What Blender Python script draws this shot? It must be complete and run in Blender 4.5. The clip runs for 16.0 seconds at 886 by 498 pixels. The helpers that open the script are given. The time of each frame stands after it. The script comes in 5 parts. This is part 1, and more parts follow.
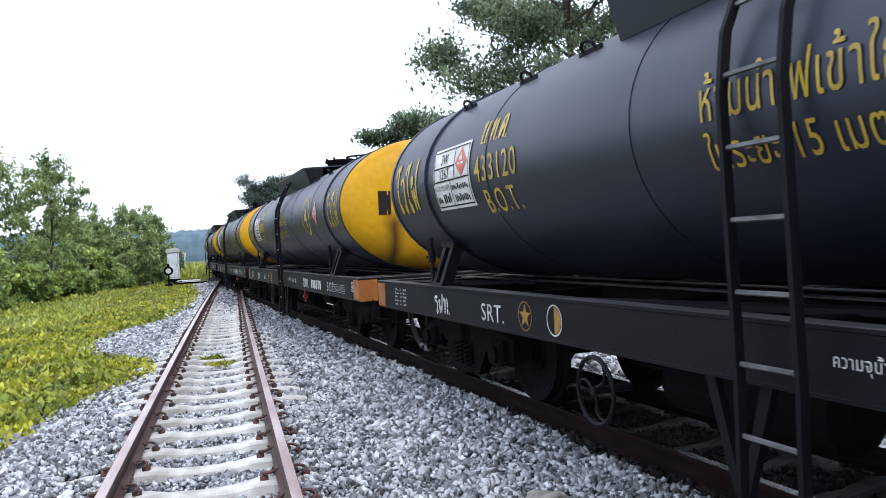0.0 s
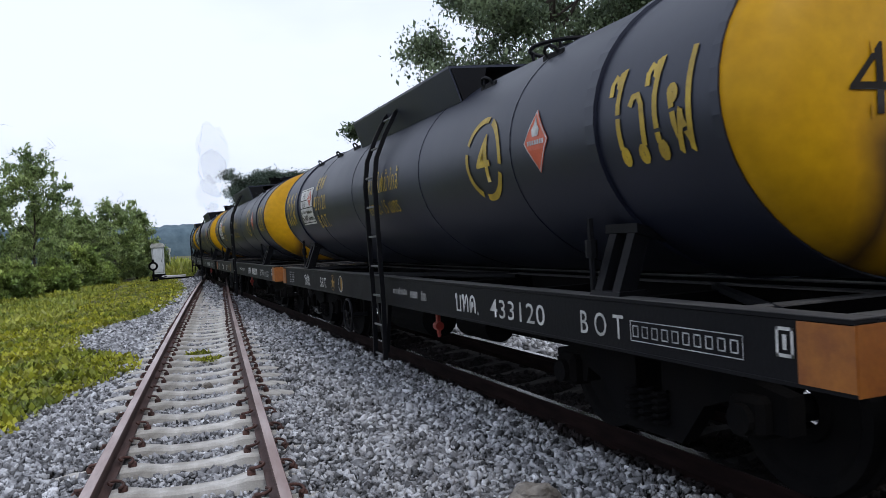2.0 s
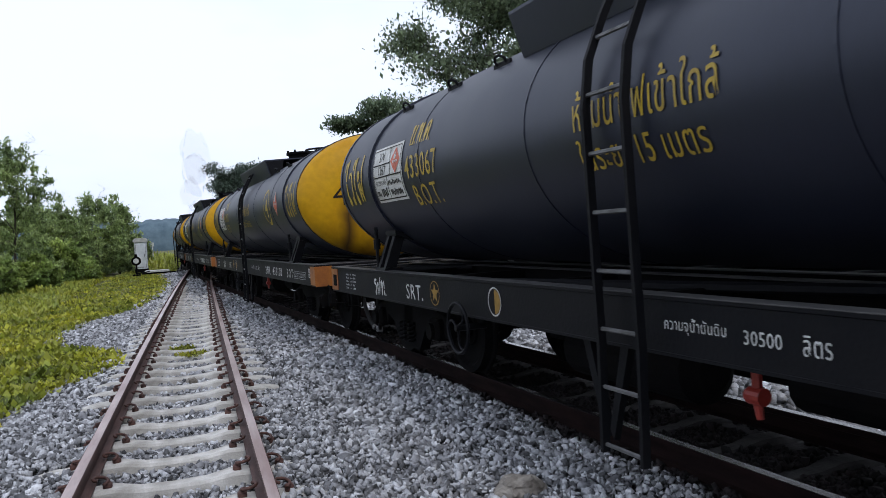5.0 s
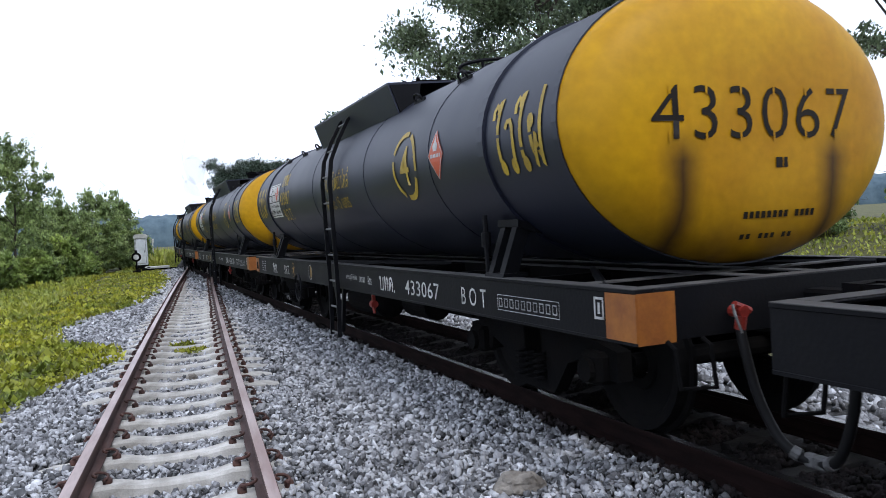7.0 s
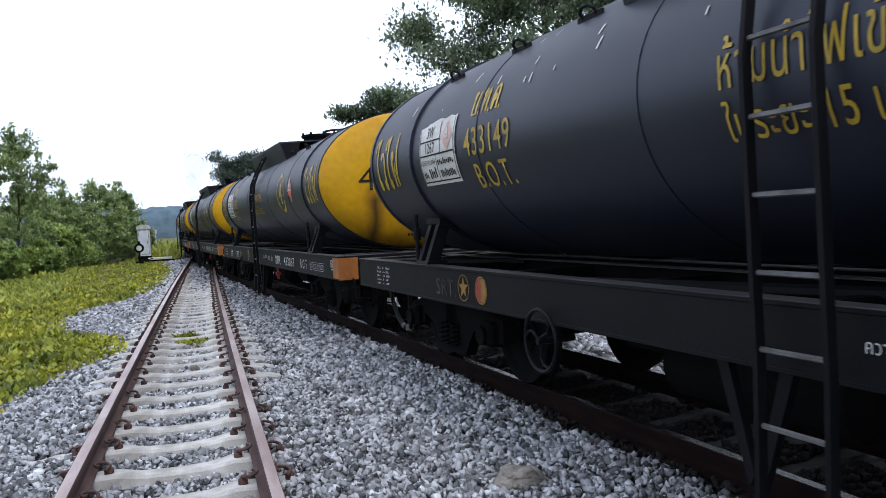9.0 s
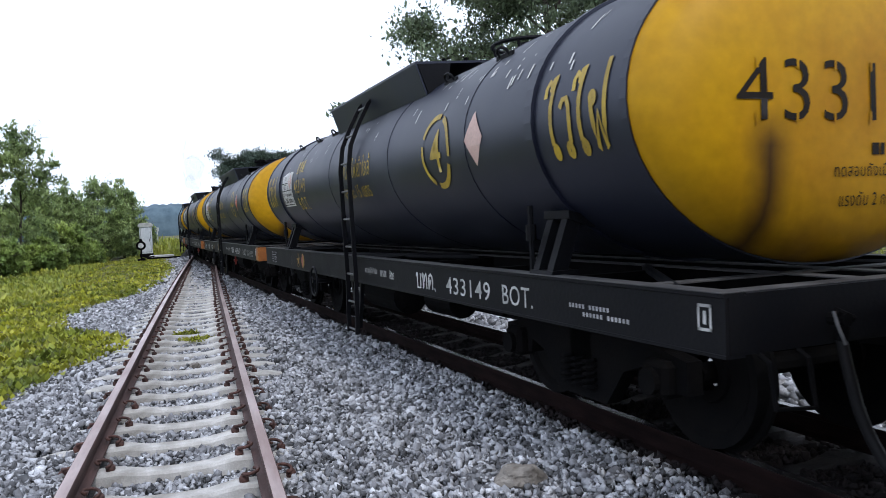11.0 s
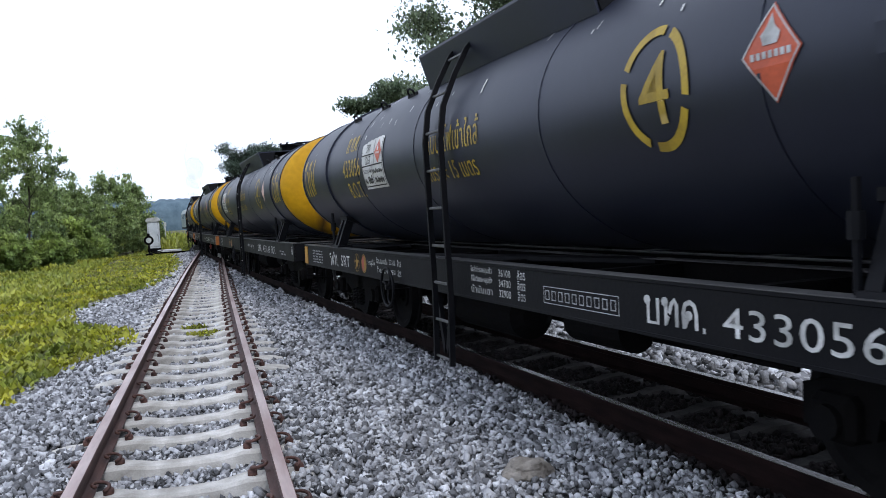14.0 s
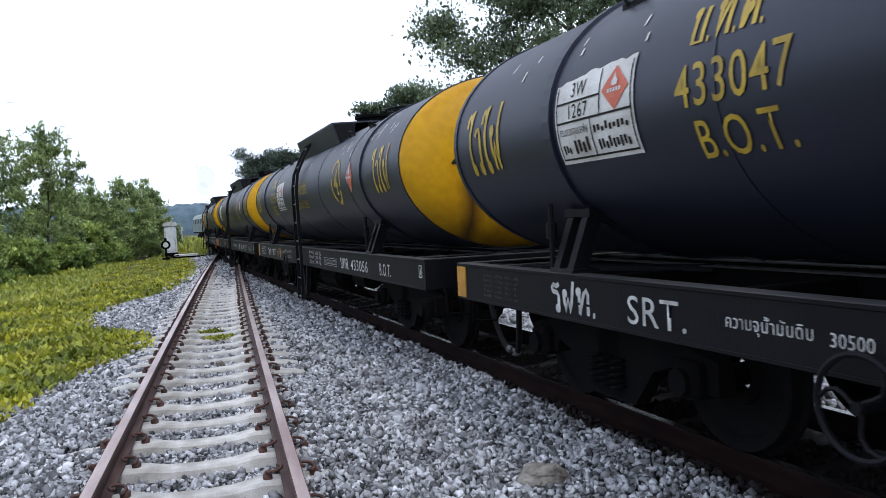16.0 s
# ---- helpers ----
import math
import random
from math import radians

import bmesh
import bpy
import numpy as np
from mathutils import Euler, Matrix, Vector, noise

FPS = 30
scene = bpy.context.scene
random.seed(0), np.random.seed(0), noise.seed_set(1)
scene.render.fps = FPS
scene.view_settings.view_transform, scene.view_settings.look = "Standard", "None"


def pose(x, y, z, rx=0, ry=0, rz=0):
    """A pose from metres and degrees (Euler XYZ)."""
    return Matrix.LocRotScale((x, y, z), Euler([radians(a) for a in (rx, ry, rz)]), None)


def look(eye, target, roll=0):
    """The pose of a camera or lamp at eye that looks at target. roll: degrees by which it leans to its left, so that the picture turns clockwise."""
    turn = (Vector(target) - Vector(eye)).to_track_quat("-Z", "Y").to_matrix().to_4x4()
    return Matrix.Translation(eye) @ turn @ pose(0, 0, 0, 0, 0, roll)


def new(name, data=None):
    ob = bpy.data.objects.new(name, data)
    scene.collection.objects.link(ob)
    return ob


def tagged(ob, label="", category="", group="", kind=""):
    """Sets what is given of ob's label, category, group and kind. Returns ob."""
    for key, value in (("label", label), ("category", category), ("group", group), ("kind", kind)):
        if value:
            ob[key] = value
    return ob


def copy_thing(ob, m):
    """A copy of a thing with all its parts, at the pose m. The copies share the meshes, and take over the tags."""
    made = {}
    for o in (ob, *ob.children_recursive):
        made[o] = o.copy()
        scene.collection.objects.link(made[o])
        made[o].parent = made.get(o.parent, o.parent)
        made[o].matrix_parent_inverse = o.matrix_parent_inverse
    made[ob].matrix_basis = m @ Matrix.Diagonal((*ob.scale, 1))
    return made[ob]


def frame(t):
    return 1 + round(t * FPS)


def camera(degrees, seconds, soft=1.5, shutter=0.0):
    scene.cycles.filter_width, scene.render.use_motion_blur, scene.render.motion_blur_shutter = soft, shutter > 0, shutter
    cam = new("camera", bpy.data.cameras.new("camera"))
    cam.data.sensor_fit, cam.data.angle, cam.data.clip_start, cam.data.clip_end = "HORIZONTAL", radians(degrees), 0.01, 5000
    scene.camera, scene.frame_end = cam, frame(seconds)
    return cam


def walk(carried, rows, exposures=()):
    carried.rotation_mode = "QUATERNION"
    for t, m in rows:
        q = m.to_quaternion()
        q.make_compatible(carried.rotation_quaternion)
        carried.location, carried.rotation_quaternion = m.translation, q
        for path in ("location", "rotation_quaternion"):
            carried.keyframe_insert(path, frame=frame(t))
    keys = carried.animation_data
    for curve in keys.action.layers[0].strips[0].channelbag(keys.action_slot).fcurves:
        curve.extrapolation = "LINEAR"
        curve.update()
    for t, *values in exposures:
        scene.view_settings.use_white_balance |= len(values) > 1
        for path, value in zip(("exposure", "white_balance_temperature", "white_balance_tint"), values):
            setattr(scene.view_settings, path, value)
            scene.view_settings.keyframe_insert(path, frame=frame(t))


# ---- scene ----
cam = camera(59.0, 16.0, soft=0.5, shutter=0.12)

# ---- the camera: held by hand at one spot beside the track, turning a little ----
EYE = (0.226, 0.0, 1.341)
TURNS = [
    (0.0, -15.51, -0.37, -2.82), (0.5, -15.69, -0.61, -2.82), (1.0, -15.98, -0.62, -2.89), (1.5, -16.26, -0.80, -3.03),
    (2.0, -16.48, -0.88, -3.09), (2.5, -16.44, -0.87, -3.01), (3.0, -16.70, -0.89, -3.20), (3.5, -17.19, -0.87, -2.71),
    (4.0, -17.23, -1.47, -3.01), (6.5, -17.65, -1.29, -3.48), (7.0, -17.53, -1.67, -3.22), (7.5, -17.06, -1.84, -3.09),
    (8.0, -17.39, -1.91, -2.75), (10.5, -17.14, -2.23, -2.59), (11.0, -17.20, -2.21, -2.50),
    (11.5, -17.47, -2.16, -2.18), (12.0, -16.81, -1.93, -2.44), (12.5, -16.57, -2.07, -2.42), (13.0, -16.58, -2.08, -2.52),
    (13.5, -16.77, -2.39, -2.73), (14.0, -16.68, -2.64, -2.70), (14.5, -16.37, -2.58, -2.79), (15.0, -15.88, -2.80, -2.68),
    (15.5, -15.98, -2.57, -2.64), (16.0, -15.60, -2.24, -2.68)]


def held(yaw, pitch, roll):
    a, b = radians(yaw), radians(pitch)
    ahead = Vector((-math.sin(a) * math.cos(b), math.cos(a) * math.cos(b), math.sin(b)))
    return look(EYE, Vector(EYE) + ahead, roll)


EXPOSURES = [(0.0, 0.52, 6250, 12), (0.5, 0.48, 6250, 12), (1.0, 0.58, 6250, 12), (1.2, 0.33, 6250, 12), (1.5, -0.18, 6300, 12), (2.0, -0.45, 6450, 12), (2.5, -0.60, 6650, 12), (3.5, -0.53, 6650, 12), (4.2, -0.55, 6550, 12),
             (6.3, -0.05, 6300, 12), (16.0, -0.05, 6250, 12)]
walk(cam, [(t, held(a, b, c)) for t, a, b, c in TURNS], EXPOSURES)

# ---- light: bright, thinly overcast sky with a wide soft sun ----
SUN_UP, SUN_ROUND = radians(54), radians(168)
world = bpy.data.worlds.new("sky")
scene.world = world
world.use_nodes = True
wn, wl = world.node_tree.nodes, world.node_tree.links
wn.clear()
w_out, w_bg = wn.new("ShaderNodeOutputWorld"), wn.new("ShaderNodeBackground")
w_sky = wn.new("ShaderNodeTexSky")
w_sky.sky_type, w_sky.sun_disc = "NISHITA", False
w_sky.sun_elevation, w_sky.sun_rotation, w_sky.dust_density = SUN_UP, SUN_ROUND, 2.0
w_co, w_map, w_noise = wn.new("ShaderNodeTexCoord"), wn.new("ShaderNodeMapping"), wn.new("ShaderNodeTexNoise")
w_map.inputs["Scale"].default_value = (1.0, 1.0, 2.6)
w_noise.inputs["Scale"].default_value, w_noise.inputs["Detail"].default_value = 1.7, 5.0
w_ramp, w_mix = wn.new("ShaderNodeValToRGB"), wn.new("ShaderNodeMixRGB")
w_ramp.color_ramp.elements[0].position, w_ramp.color_ramp.elements[1].position = 0.30, 0.60
w_ramp.color_ramp.elements[0].color = (0.70, 0.70, 0.70, 1)
w_mix.inputs["Color2"].default_value = (10.7, 11.8, 13.7, 1)
w_bg.inputs["Strength"].default_value = 0.118
wl.new(w_co.outputs["Generated"], w_map.inputs["Vector"])
wl.new(w_map.outputs["Vector"], w_noise.inputs["Vector"])
wl.new(w_noise.outputs["Fac"], w_ramp.inputs["Fac"])
wl.new(w_ramp.outputs["Color"], w_mix.inputs["Fac"])
wl.new(w_sky.outputs["Color"], w_mix.inputs["Color1"])
wl.new(w_mix.outputs["Color"], w_bg.inputs["Color"])
wl.new(w_bg.outputs["Background"], w_out.inputs["Surface"])
sun = new("sun", bpy.data.lights.new("sun", "SUN"))
sun.data.energy, sun.data.angle, sun.data.color = 1.15, radians(12), (1.0, 0.98, 0.95)
sun.matrix_world = look((0, 0, 0), (-math.sin(SUN_ROUND) * math.cos(SUN_UP), -math.cos(SUN_ROUND) * math.cos(SUN_UP), -math.sin(SUN_UP)))


# ---- materials ----
def material(name, base, rough=0.6, metal=0.0, second=None, scale=8.0, spread=(0.35, 0.65), fine=60.0, bump=0.0, bump_scale=None,
             stretch=(1, 1, 1), island=0.0, per_object=0.0, spec=0.5, rough_var=0.1):
    """A surface whose colour wanders between base and second at one scale, with finer grain and relief over it."""
    m = bpy.data.materials.new(name)
    m.use_nodes = True
    n, l = m.node_tree.nodes, m.node_tree.links
    b = n["Principled BSDF"]
    b.inputs["Metallic"].default_value = metal
    b.inputs["Specular IOR Level"].default_value = spec
    co, mp = n.new("ShaderNodeTexCoord"), n.new("ShaderNodeMapping")
    mp.inputs["Scale"].default_value = stretch
    l.new(co.outputs["Object"], mp.inputs["Vector"])
    big, small = n.new("ShaderNodeTexNoise"), n.new("ShaderNodeTexNoise")
    big.inputs["Scale"].default_value, big.inputs["Detail"].default_value = scale, 4.0
    small.inputs["Scale"].default_value, small.inputs["Detail"].default_value = fine, 3.0
    l.new(mp.outputs["Vector"], big.inputs["Vector"])
    l.new(mp.outputs["Vector"], small.inputs["Vector"])
    rng = n.new("ShaderNodeMapRange")
    rng.inputs["From Min"].default_value, rng.inputs["From Max"].default_value = spread
    l.new(big.outputs["Fac"], rng.inputs["Value"])
    mix = n.new("ShaderNodeMixRGB")
    mix.inputs["Color1"].default_value = (*base, 1)
    mix.inputs["Color2"].default_value = (*(second or [c * 0.7 for c in base]), 1)
    l.new(rng.outputs["Result"], mix.inputs["Fac"])
    grain = n.new("ShaderNodeMapRange")
    grain.inputs["To Min"].default_value, grain.inputs["To Max"].default_value = 0.78, 1.22
    l.new(small.outputs["Fac"], grain.inputs["Value"])
    tint = n.new("ShaderNodeMixRGB")
    tint.blend_type, tint.inputs["Fac"].default_value = "MULTIPLY", 1.0
    l.new(mix.outputs["Color"], tint.inputs["Color1"])
    l.new(grain.outputs["Result"], tint.inputs["Color2"])
    last = tint
    for amount, kind, socket in ((island, "ShaderNodeNewGeometry", "Random Per Island"), (per_object, "ShaderNodeObjectInfo", "Random")):
        if amount:
            src, vr, ml = n.new(kind), n.new("ShaderNodeMapRange"), n.new("ShaderNodeMixRGB")
            vr.inputs["To Min"].default_value, vr.inputs["To Max"].default_value = 1 - amount, 1 + amount
            ml.blend_type, ml.inputs["Fac"].default_value = "MULTIPLY", 1.0
            l.new(src.outputs[socket], vr.inputs["Value"])
            l.new(last.outputs["Color"], ml.inputs["Color1"])
            l.new(vr.outputs["Result"], ml.inputs["Color2"])
            last = ml
    l.new(last.outputs["Color"], b.inputs["Base Color"])
    rr = n.new("ShaderNodeMapRange")
    rr.inputs["To Min"].default_value, rr.inputs["To Max"].default_value = max(0.03, rough - rough_var), min(1, rough + rough_var)
    l.new(big.outputs["Fac"], rr.inputs["Value"])
    l.new(rr.outputs["Result"], b.inputs["Roughness"])
    if bump:
        bp, bn = n.new("ShaderNodeBump"), small
        if bump_scale:
            bn = n.new("ShaderNodeTexNoise")
            bn.inputs["Scale"].default_value, bn.inputs["Detail"].default_value = bump_scale, 5.0
            l.new(mp.outputs["Vector"], bn.inputs["Vector"])
        bp.inputs["Strength"].default_value, bp.inputs["Distance"].default_value = bump, 0.02
        l.new(bn.outputs["Fac"], bp.inputs["Height"])
        l.new(bp.outputs["Normal"], b.inputs["Normal"])
    return m


def leafy(name, base, second, glow=0.35, scale=0.9, island=0.35):
    """Leaves: some light passes through them."""
    m = material(name, base, 0.5, second=second, scale=scale, fine=9.0, island=island, spec=0.4)
    n, l = m.node_tree.nodes, m.node_tree.links
    b, out = n["Principled BSDF"], n["Material Output"]
    tr, mx = n.new("ShaderNodeBsdfTranslucent"), n.new("ShaderNodeMixShader")
    col = b.inputs["Base Color"].links[0].from_socket
    l.new(col, tr.inputs["Color"])
    mx.inputs["Fac"].default_value = glow
    l.new(b.outputs["BSDF"], mx.inputs[1])
    l.new(tr.outputs["BSDF"], mx.inputs[2])
    l.new(mx.outputs["Shader"], out.inputs["Surface"])
    return m


def dome_paint():
    """Yellow enamel with rust-brown runs under two weld points and grime along the lower edge."""
    m = material("yellow_enamel", (0.54, 0.295, 0.004), 0.50, second=(0.43, 0.21, 0.003), scale=1.6, fine=14, bump=0.03, spec=0.22)
    n, l = m.node_tree.nodes, m.node_tree.links
    b = n["Principled BSDF"]
    col = b.inputs["Base Color"].links[0].from_socket
    co, sep = n.new("ShaderNodeTexCoord"), n.new("ShaderNodeSeparateXYZ")
    l.new(co.outputs["Object"], sep.inputs["Vector"])

    def op(kind, a, c, clamp=False):
        node = n.new("ShaderNodeMath")
        node.operation, node.use_clamp = kind, clamp
        for k, v in enumerate((a, c)):
            if hasattr(v, "is_linked"):
                l.new(v, node.inputs[k])
            elif v is not None:
                node.inputs[k].default_value = v
        return node.outputs["Value"]

    wav = n.new("ShaderNodeTexNoise")
    wav.inputs["Scale"].default_value, wav.inputs["Detail"].default_value = 5.0, 3.0
    l.new(co.outputs["Object"], wav.inputs["Vector"])
    shift = op("MULTIPLY", op("SUBTRACT", wav.outputs["Fac"], 0.5), 0.06)
    across = op("ABSOLUTE", op("ADD", op("ADD", sep.outputs["X"], 0.035), shift), None)
    off = op("ABSOLUTE", op("SUBTRACT", across, 0.565), None)
    run = op("SUBTRACT", 1.0, op("MULTIPLY", off, 6.0), True)
    below = op("MULTIPLY", op("SUBTRACT", -0.06, sep.outputs["Z"]), 5.0, True)
    run = op("MULTIPLY", op("MULTIPLY", run, below), 0.95, True)
    low = op("MULTIPLY", op("SUBTRACT", op("MULTIPLY", sep.outputs["Z"], -1.0), 0.34), 1.5, True)
    dirt = op("MAXIMUM", run, op("MULTIPLY", low, op("ADD", wav.outputs["Fac"], 0.1)))
    mx = n.new("ShaderNodeMixRGB")
    mx.inputs["Color2"].default_value = (0.045, 0.022, 0.010, 1)
    l.new(dirt, mx.inputs["Fac"])
    l.new(col, mx.inputs["Color1"])
    l.new(mx.outputs["Color"], b.inputs["Base Color"])
    return m


M = dict(
    tank=material("black_tank_paint", (0.0050, 0.0064, 0.0150), 0.46, second=(0.008, 0.010, 0.022), scale=1.2, fine=25, bump=0.04, bump_scale=2.0, stretch=(1, 1, 0.4), rough_var=0.08, spec=0.62),
    frame=material("black_frame_paint", (0.0042, 0.0046, 0.0066), 0.6, second=(0.007, 0.007, 0.0085), scale=3.0, fine=40, bump=0.08, spec=0.13),
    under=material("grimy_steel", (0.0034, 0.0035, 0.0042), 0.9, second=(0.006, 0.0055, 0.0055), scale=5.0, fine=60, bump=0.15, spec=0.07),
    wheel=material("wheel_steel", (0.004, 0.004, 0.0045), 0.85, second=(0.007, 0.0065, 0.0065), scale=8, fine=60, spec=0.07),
    yellow=dome_paint(),
    letter=material("yellow_stencil", (0.50, 0.34, 0.025), 0.5, second=(0.30, 0.20, 0.02), scale=6, fine=70),
    faded=material("faded_emblem", (0.30, 0.17, 0.02), 0.6, second=(0.18, 0.10, 0.015), scale=14, fine=70),
    white=material("white_stencil", (0.60, 0.60, 0.59), 0.55, second=(0.32, 0.32, 0.31), scale=9, fine=80),
    plate=material("white_placard", (0.66, 0.66, 0.64), 0.45, second=(0.50, 0.49, 0.46), scale=4, fine=60),
    ink=material("black_ink", (0.010, 0.008, 0.007), 0.6, second=(0.018, 0.014, 0.011), spec=0.2),
    red=material("red_enamel", (0.23, 0.020, 0.014), 0.42, second=(0.27, 0.03, 0.02), scale=12),
    hazard=material("orange_hazard", (0.60, 0.11, 0.045), 0.45, second=(0.48, 0.09, 0.04), scale=6),
    pale=material("faded_hazard", (0.62, 0.42, 0.36), 0.5, second=(0.55, 0.36, 0.30), scale=6),
    orange=material("orange_frame_paint", (0.33, 0.115, 0.018), 0.5, second=(0.22, 0.07, 0.015), scale=7, fine=50, bump=0.05),
    rubber=material("rubber_hose", (0.008, 0.008, 0.009), 0.6, spec=0.2),
    rail=material("rail_rust", (0.080, 0.036, 0.029), 0.75, second=(0.050, 0.023, 0.020), scale=14, fine=90, bump=0.15, stretch=(1, 0.2, 1)),
    head=material("rail_head", (0.46, 0.36, 0.34), 0.36, metal=0.5, second=(0.30, 0.20, 0.18), scale=6, fine=60, stretch=(1, 0.15, 1)),
    clamp=material("dull_clamp", (0.16, 0.16, 0.165), 0.5, metal=0.4, second=(0.08, 0.08, 0.08), scale=9, fine=60),
    faded_white=material("faded_print", (0.50, 0.50, 0.51), 0.6, second=(0.26, 0.26, 0.27), scale=9, fine=60),
    corner_yellow=material("corner_yellow", (0.50, 0.25, 0.03), 0.5, second=(0.32, 0.15, 0.02), scale=5, fine=50),
    shiny=material("worn_rail_head", (0.17, 0.16, 0.16), 0.20, metal=0.9, second=(0.09, 0.08, 0.078), scale=6, fine=60, stretch=(1, 0.1, 1)),
    clip=material("rusty_clip", (0.085, 0.036, 0.026), 0.75, second=(0.05, 0.022, 0.018), scale=40, fine=150, per_object=0.3),
    concrete=material("sleeper_concrete", (0.56, 0.54, 0.51), 0.85, second=(0.34, 0.32, 0.29), scale=7, fine=90, bump=0.25, per_object=0.12),
    stone=material("ballast_stone", (0.43, 0.435, 0.455), 0.85, second=(0.19, 0.192, 0.205), scale=6.0, fine=60, bump=0.5, bump_scale=60, island=0.88),
    # brown stone, grimy concrete and rust, darkened to paint the shade beneath the train
    shade_ballast=material("shaded_ballast", (0.014, 0.010, 0.0105), 0.9, second=(0.006, 0.005, 0.0055), scale=3, fine=45, bump=0.3, bump_scale=40, island=0.6, spec=0.3),
    shaded_faded=material("shaded_faded_grey", (0.042, 0.038, 0.036), 0.9, second=(0.010, 0.009, 0.009), scale=5, fine=60, bump=0.2, per_object=0.5),
    dark_rail=material("shaded_rail", (0.013, 0.0065, 0.006), 0.85, second=(0.006, 0.0035, 0.0035), scale=14, fine=90, bump=0.15, stretch=(1, 0.2, 1), spec=0.08),
    # near-black sheet: the shade in gaps between stones is put into its colour
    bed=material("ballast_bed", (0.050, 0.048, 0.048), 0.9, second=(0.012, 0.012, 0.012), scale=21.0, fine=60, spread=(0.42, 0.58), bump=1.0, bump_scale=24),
    soil=material("grassy_soil", (0.115, 0.115, 0.028), 0.95, second=(0.060, 0.055, 0.022), scale=1.4, fine=22, bump=0.6, bump_scale=14),
    grass=leafy("ground_cover", (0.40, 0.385, 0.035), (0.16, 0.20, 0.030), 0.3, 0.9, 0.6),
    weed=leafy("tall_weeds", (0.38, 0.385, 0.06), (0.22, 0.27, 0.055), 0.3, 0.6, 0.4),
    leaf=leafy("tree_leaves", (0.23, 0.285, 0.17), (0.11, 0.15, 0.095), 0.45, 0.5, 0.65),
    dark_leaf=leafy("dark_tree_leaves", (0.07, 0.10, 0.07), (0.045, 0.07, 0.05), 0.2, 0.4, 0.4),
    bush=leafy("bush_leaves", (0.40, 0.48, 0.19), (0.18, 0.25, 0.11), 0.48, 0.55, 0.55),
    young=leafy("young_shrub_leaves", (0.40, 0.48, 0.14), (0.20, 0.29, 0.09), 0.42, 0.6, 0.5),
    bark=material("bark", (0.075, 0.060, 0.048), 0.9, second=(0.045, 0.036, 0.030), scale=6, fine=30, bump=0.5, stretch=(1, 1, 0.25)),
    # the haze of distance is mixed into this blue-green
    hill=material("hazed_woods", (0.105, 0.155, 0.19), 0.95, second=(0.065, 0.105, 0.135), scale=0.25, fine=1.2),
    cabinet=material("grey_cabinet", (0.66, 0.69, 0.72), 0.5, second=(0.52, 0.55, 0.58), scale=3, fine=30),
    slab=material("weathered_slab", (0.55, 0.55, 0.52), 0.85, second=(0.38, 0.38, 0.36), scale=5, fine=50, bump=0.2),
    # dust grey, lightened to paint the sky light that flange tops catch
    lit_dust=material("paled_dust_flange", (0.085, 0.083, 0.082), 0.7, second=(0.030, 0.030, 0.032), scale=3, fine=50, stretch=(1, 0.3, 1), spec=0.3),
    rock=material("lime_rock", (0.27, 0.245, 0.215), 0.9, second=(0.12, 0.105, 0.09), scale=12, fine=60, bump=0.6, bump_scale=20),
    loco=material("pale_green_enamel", (0.13, 0.18, 0.16), 0.45, second=(0.10, 0.14, 0.13), scale=2, fine=30),
    glass=material("dark_window_glass", (0.02, 0.025, 0.03), 0.08),
)


def smoky():
    """Thin smoke: mostly clear, a little grey."""
    m = material("thin_smoke", (0.10, 0.09, 0.085), 1.0, second=(0.16, 0.15, 0.14), scale=0.8, spec=0.0)
    n, l = m.node_tree.nodes, m.node_tree.links
    clear, mx = n.new("ShaderNodeBsdfTransparent"), n.new("ShaderNodeMixShader")
    mx.inputs["Fac"].default_value = 0.05
    l.new(clear.outputs["BSDF"], mx.inputs[1])
    l.new(n["Principled BSDF"].outputs["BSDF"], mx.inputs[2])
    l.new(mx.outputs["Shader"], n["Material Output"].inputs["Surface"])
    return m


M["smoke"] = smoky()
M["tank"].node_tree.nodes["Principled BSDF"].inputs["Specular Tint"].default_value = (0.82, 0.87, 1.0, 1)


# ---- mesh helpers ----
def link(name, bm, mat, parent=None, label="", smooth=False):
    me = bpy.data.meshes.new(name)
    bm.to_mesh(me)
    bm.free()
    me.materials.append(mat)
    if smooth:
        for p in me.polygons:
            p.use_smooth = True
    ob = new(name, me)
    if parent:
        ob.parent = parent
    if label:
        ob["label"] = label
    return ob


def part(name, bm, mat, parent, label="", smooth=False):
    return link(name, bm, mat, parent, label, smooth)


def box(bm, c, s, bevel=0.0, turn=None):
    m = Matrix.Translation(c) @ (turn or Matrix()) @ Matrix.Diagonal((*s, 1))
    got = bmesh.ops.create_cube(bm, size=1.0, matrix=m)["verts"]
    if bevel:
        edges = list({e for v in got for e in v.link_edges})
        bmesh.ops.bevel(bm, geom=edges, offset=bevel, segments=1, affect="EDGES")
    return bm


def rod(bm, a, b, r, seg=8, r2=None):
    a, b = Vector(a), Vector(b)
    d = b - a
    m = Matrix.Translation((a + b) / 2) @ d.to_track_quat("Z", "Y").to_matrix().to_4x4()
    bmesh.ops.create_cone(bm, cap_ends=True, segments=seg, radius1=r, radius2=r if r2 is None else r2, depth=d.length, matrix=m)
    return bm


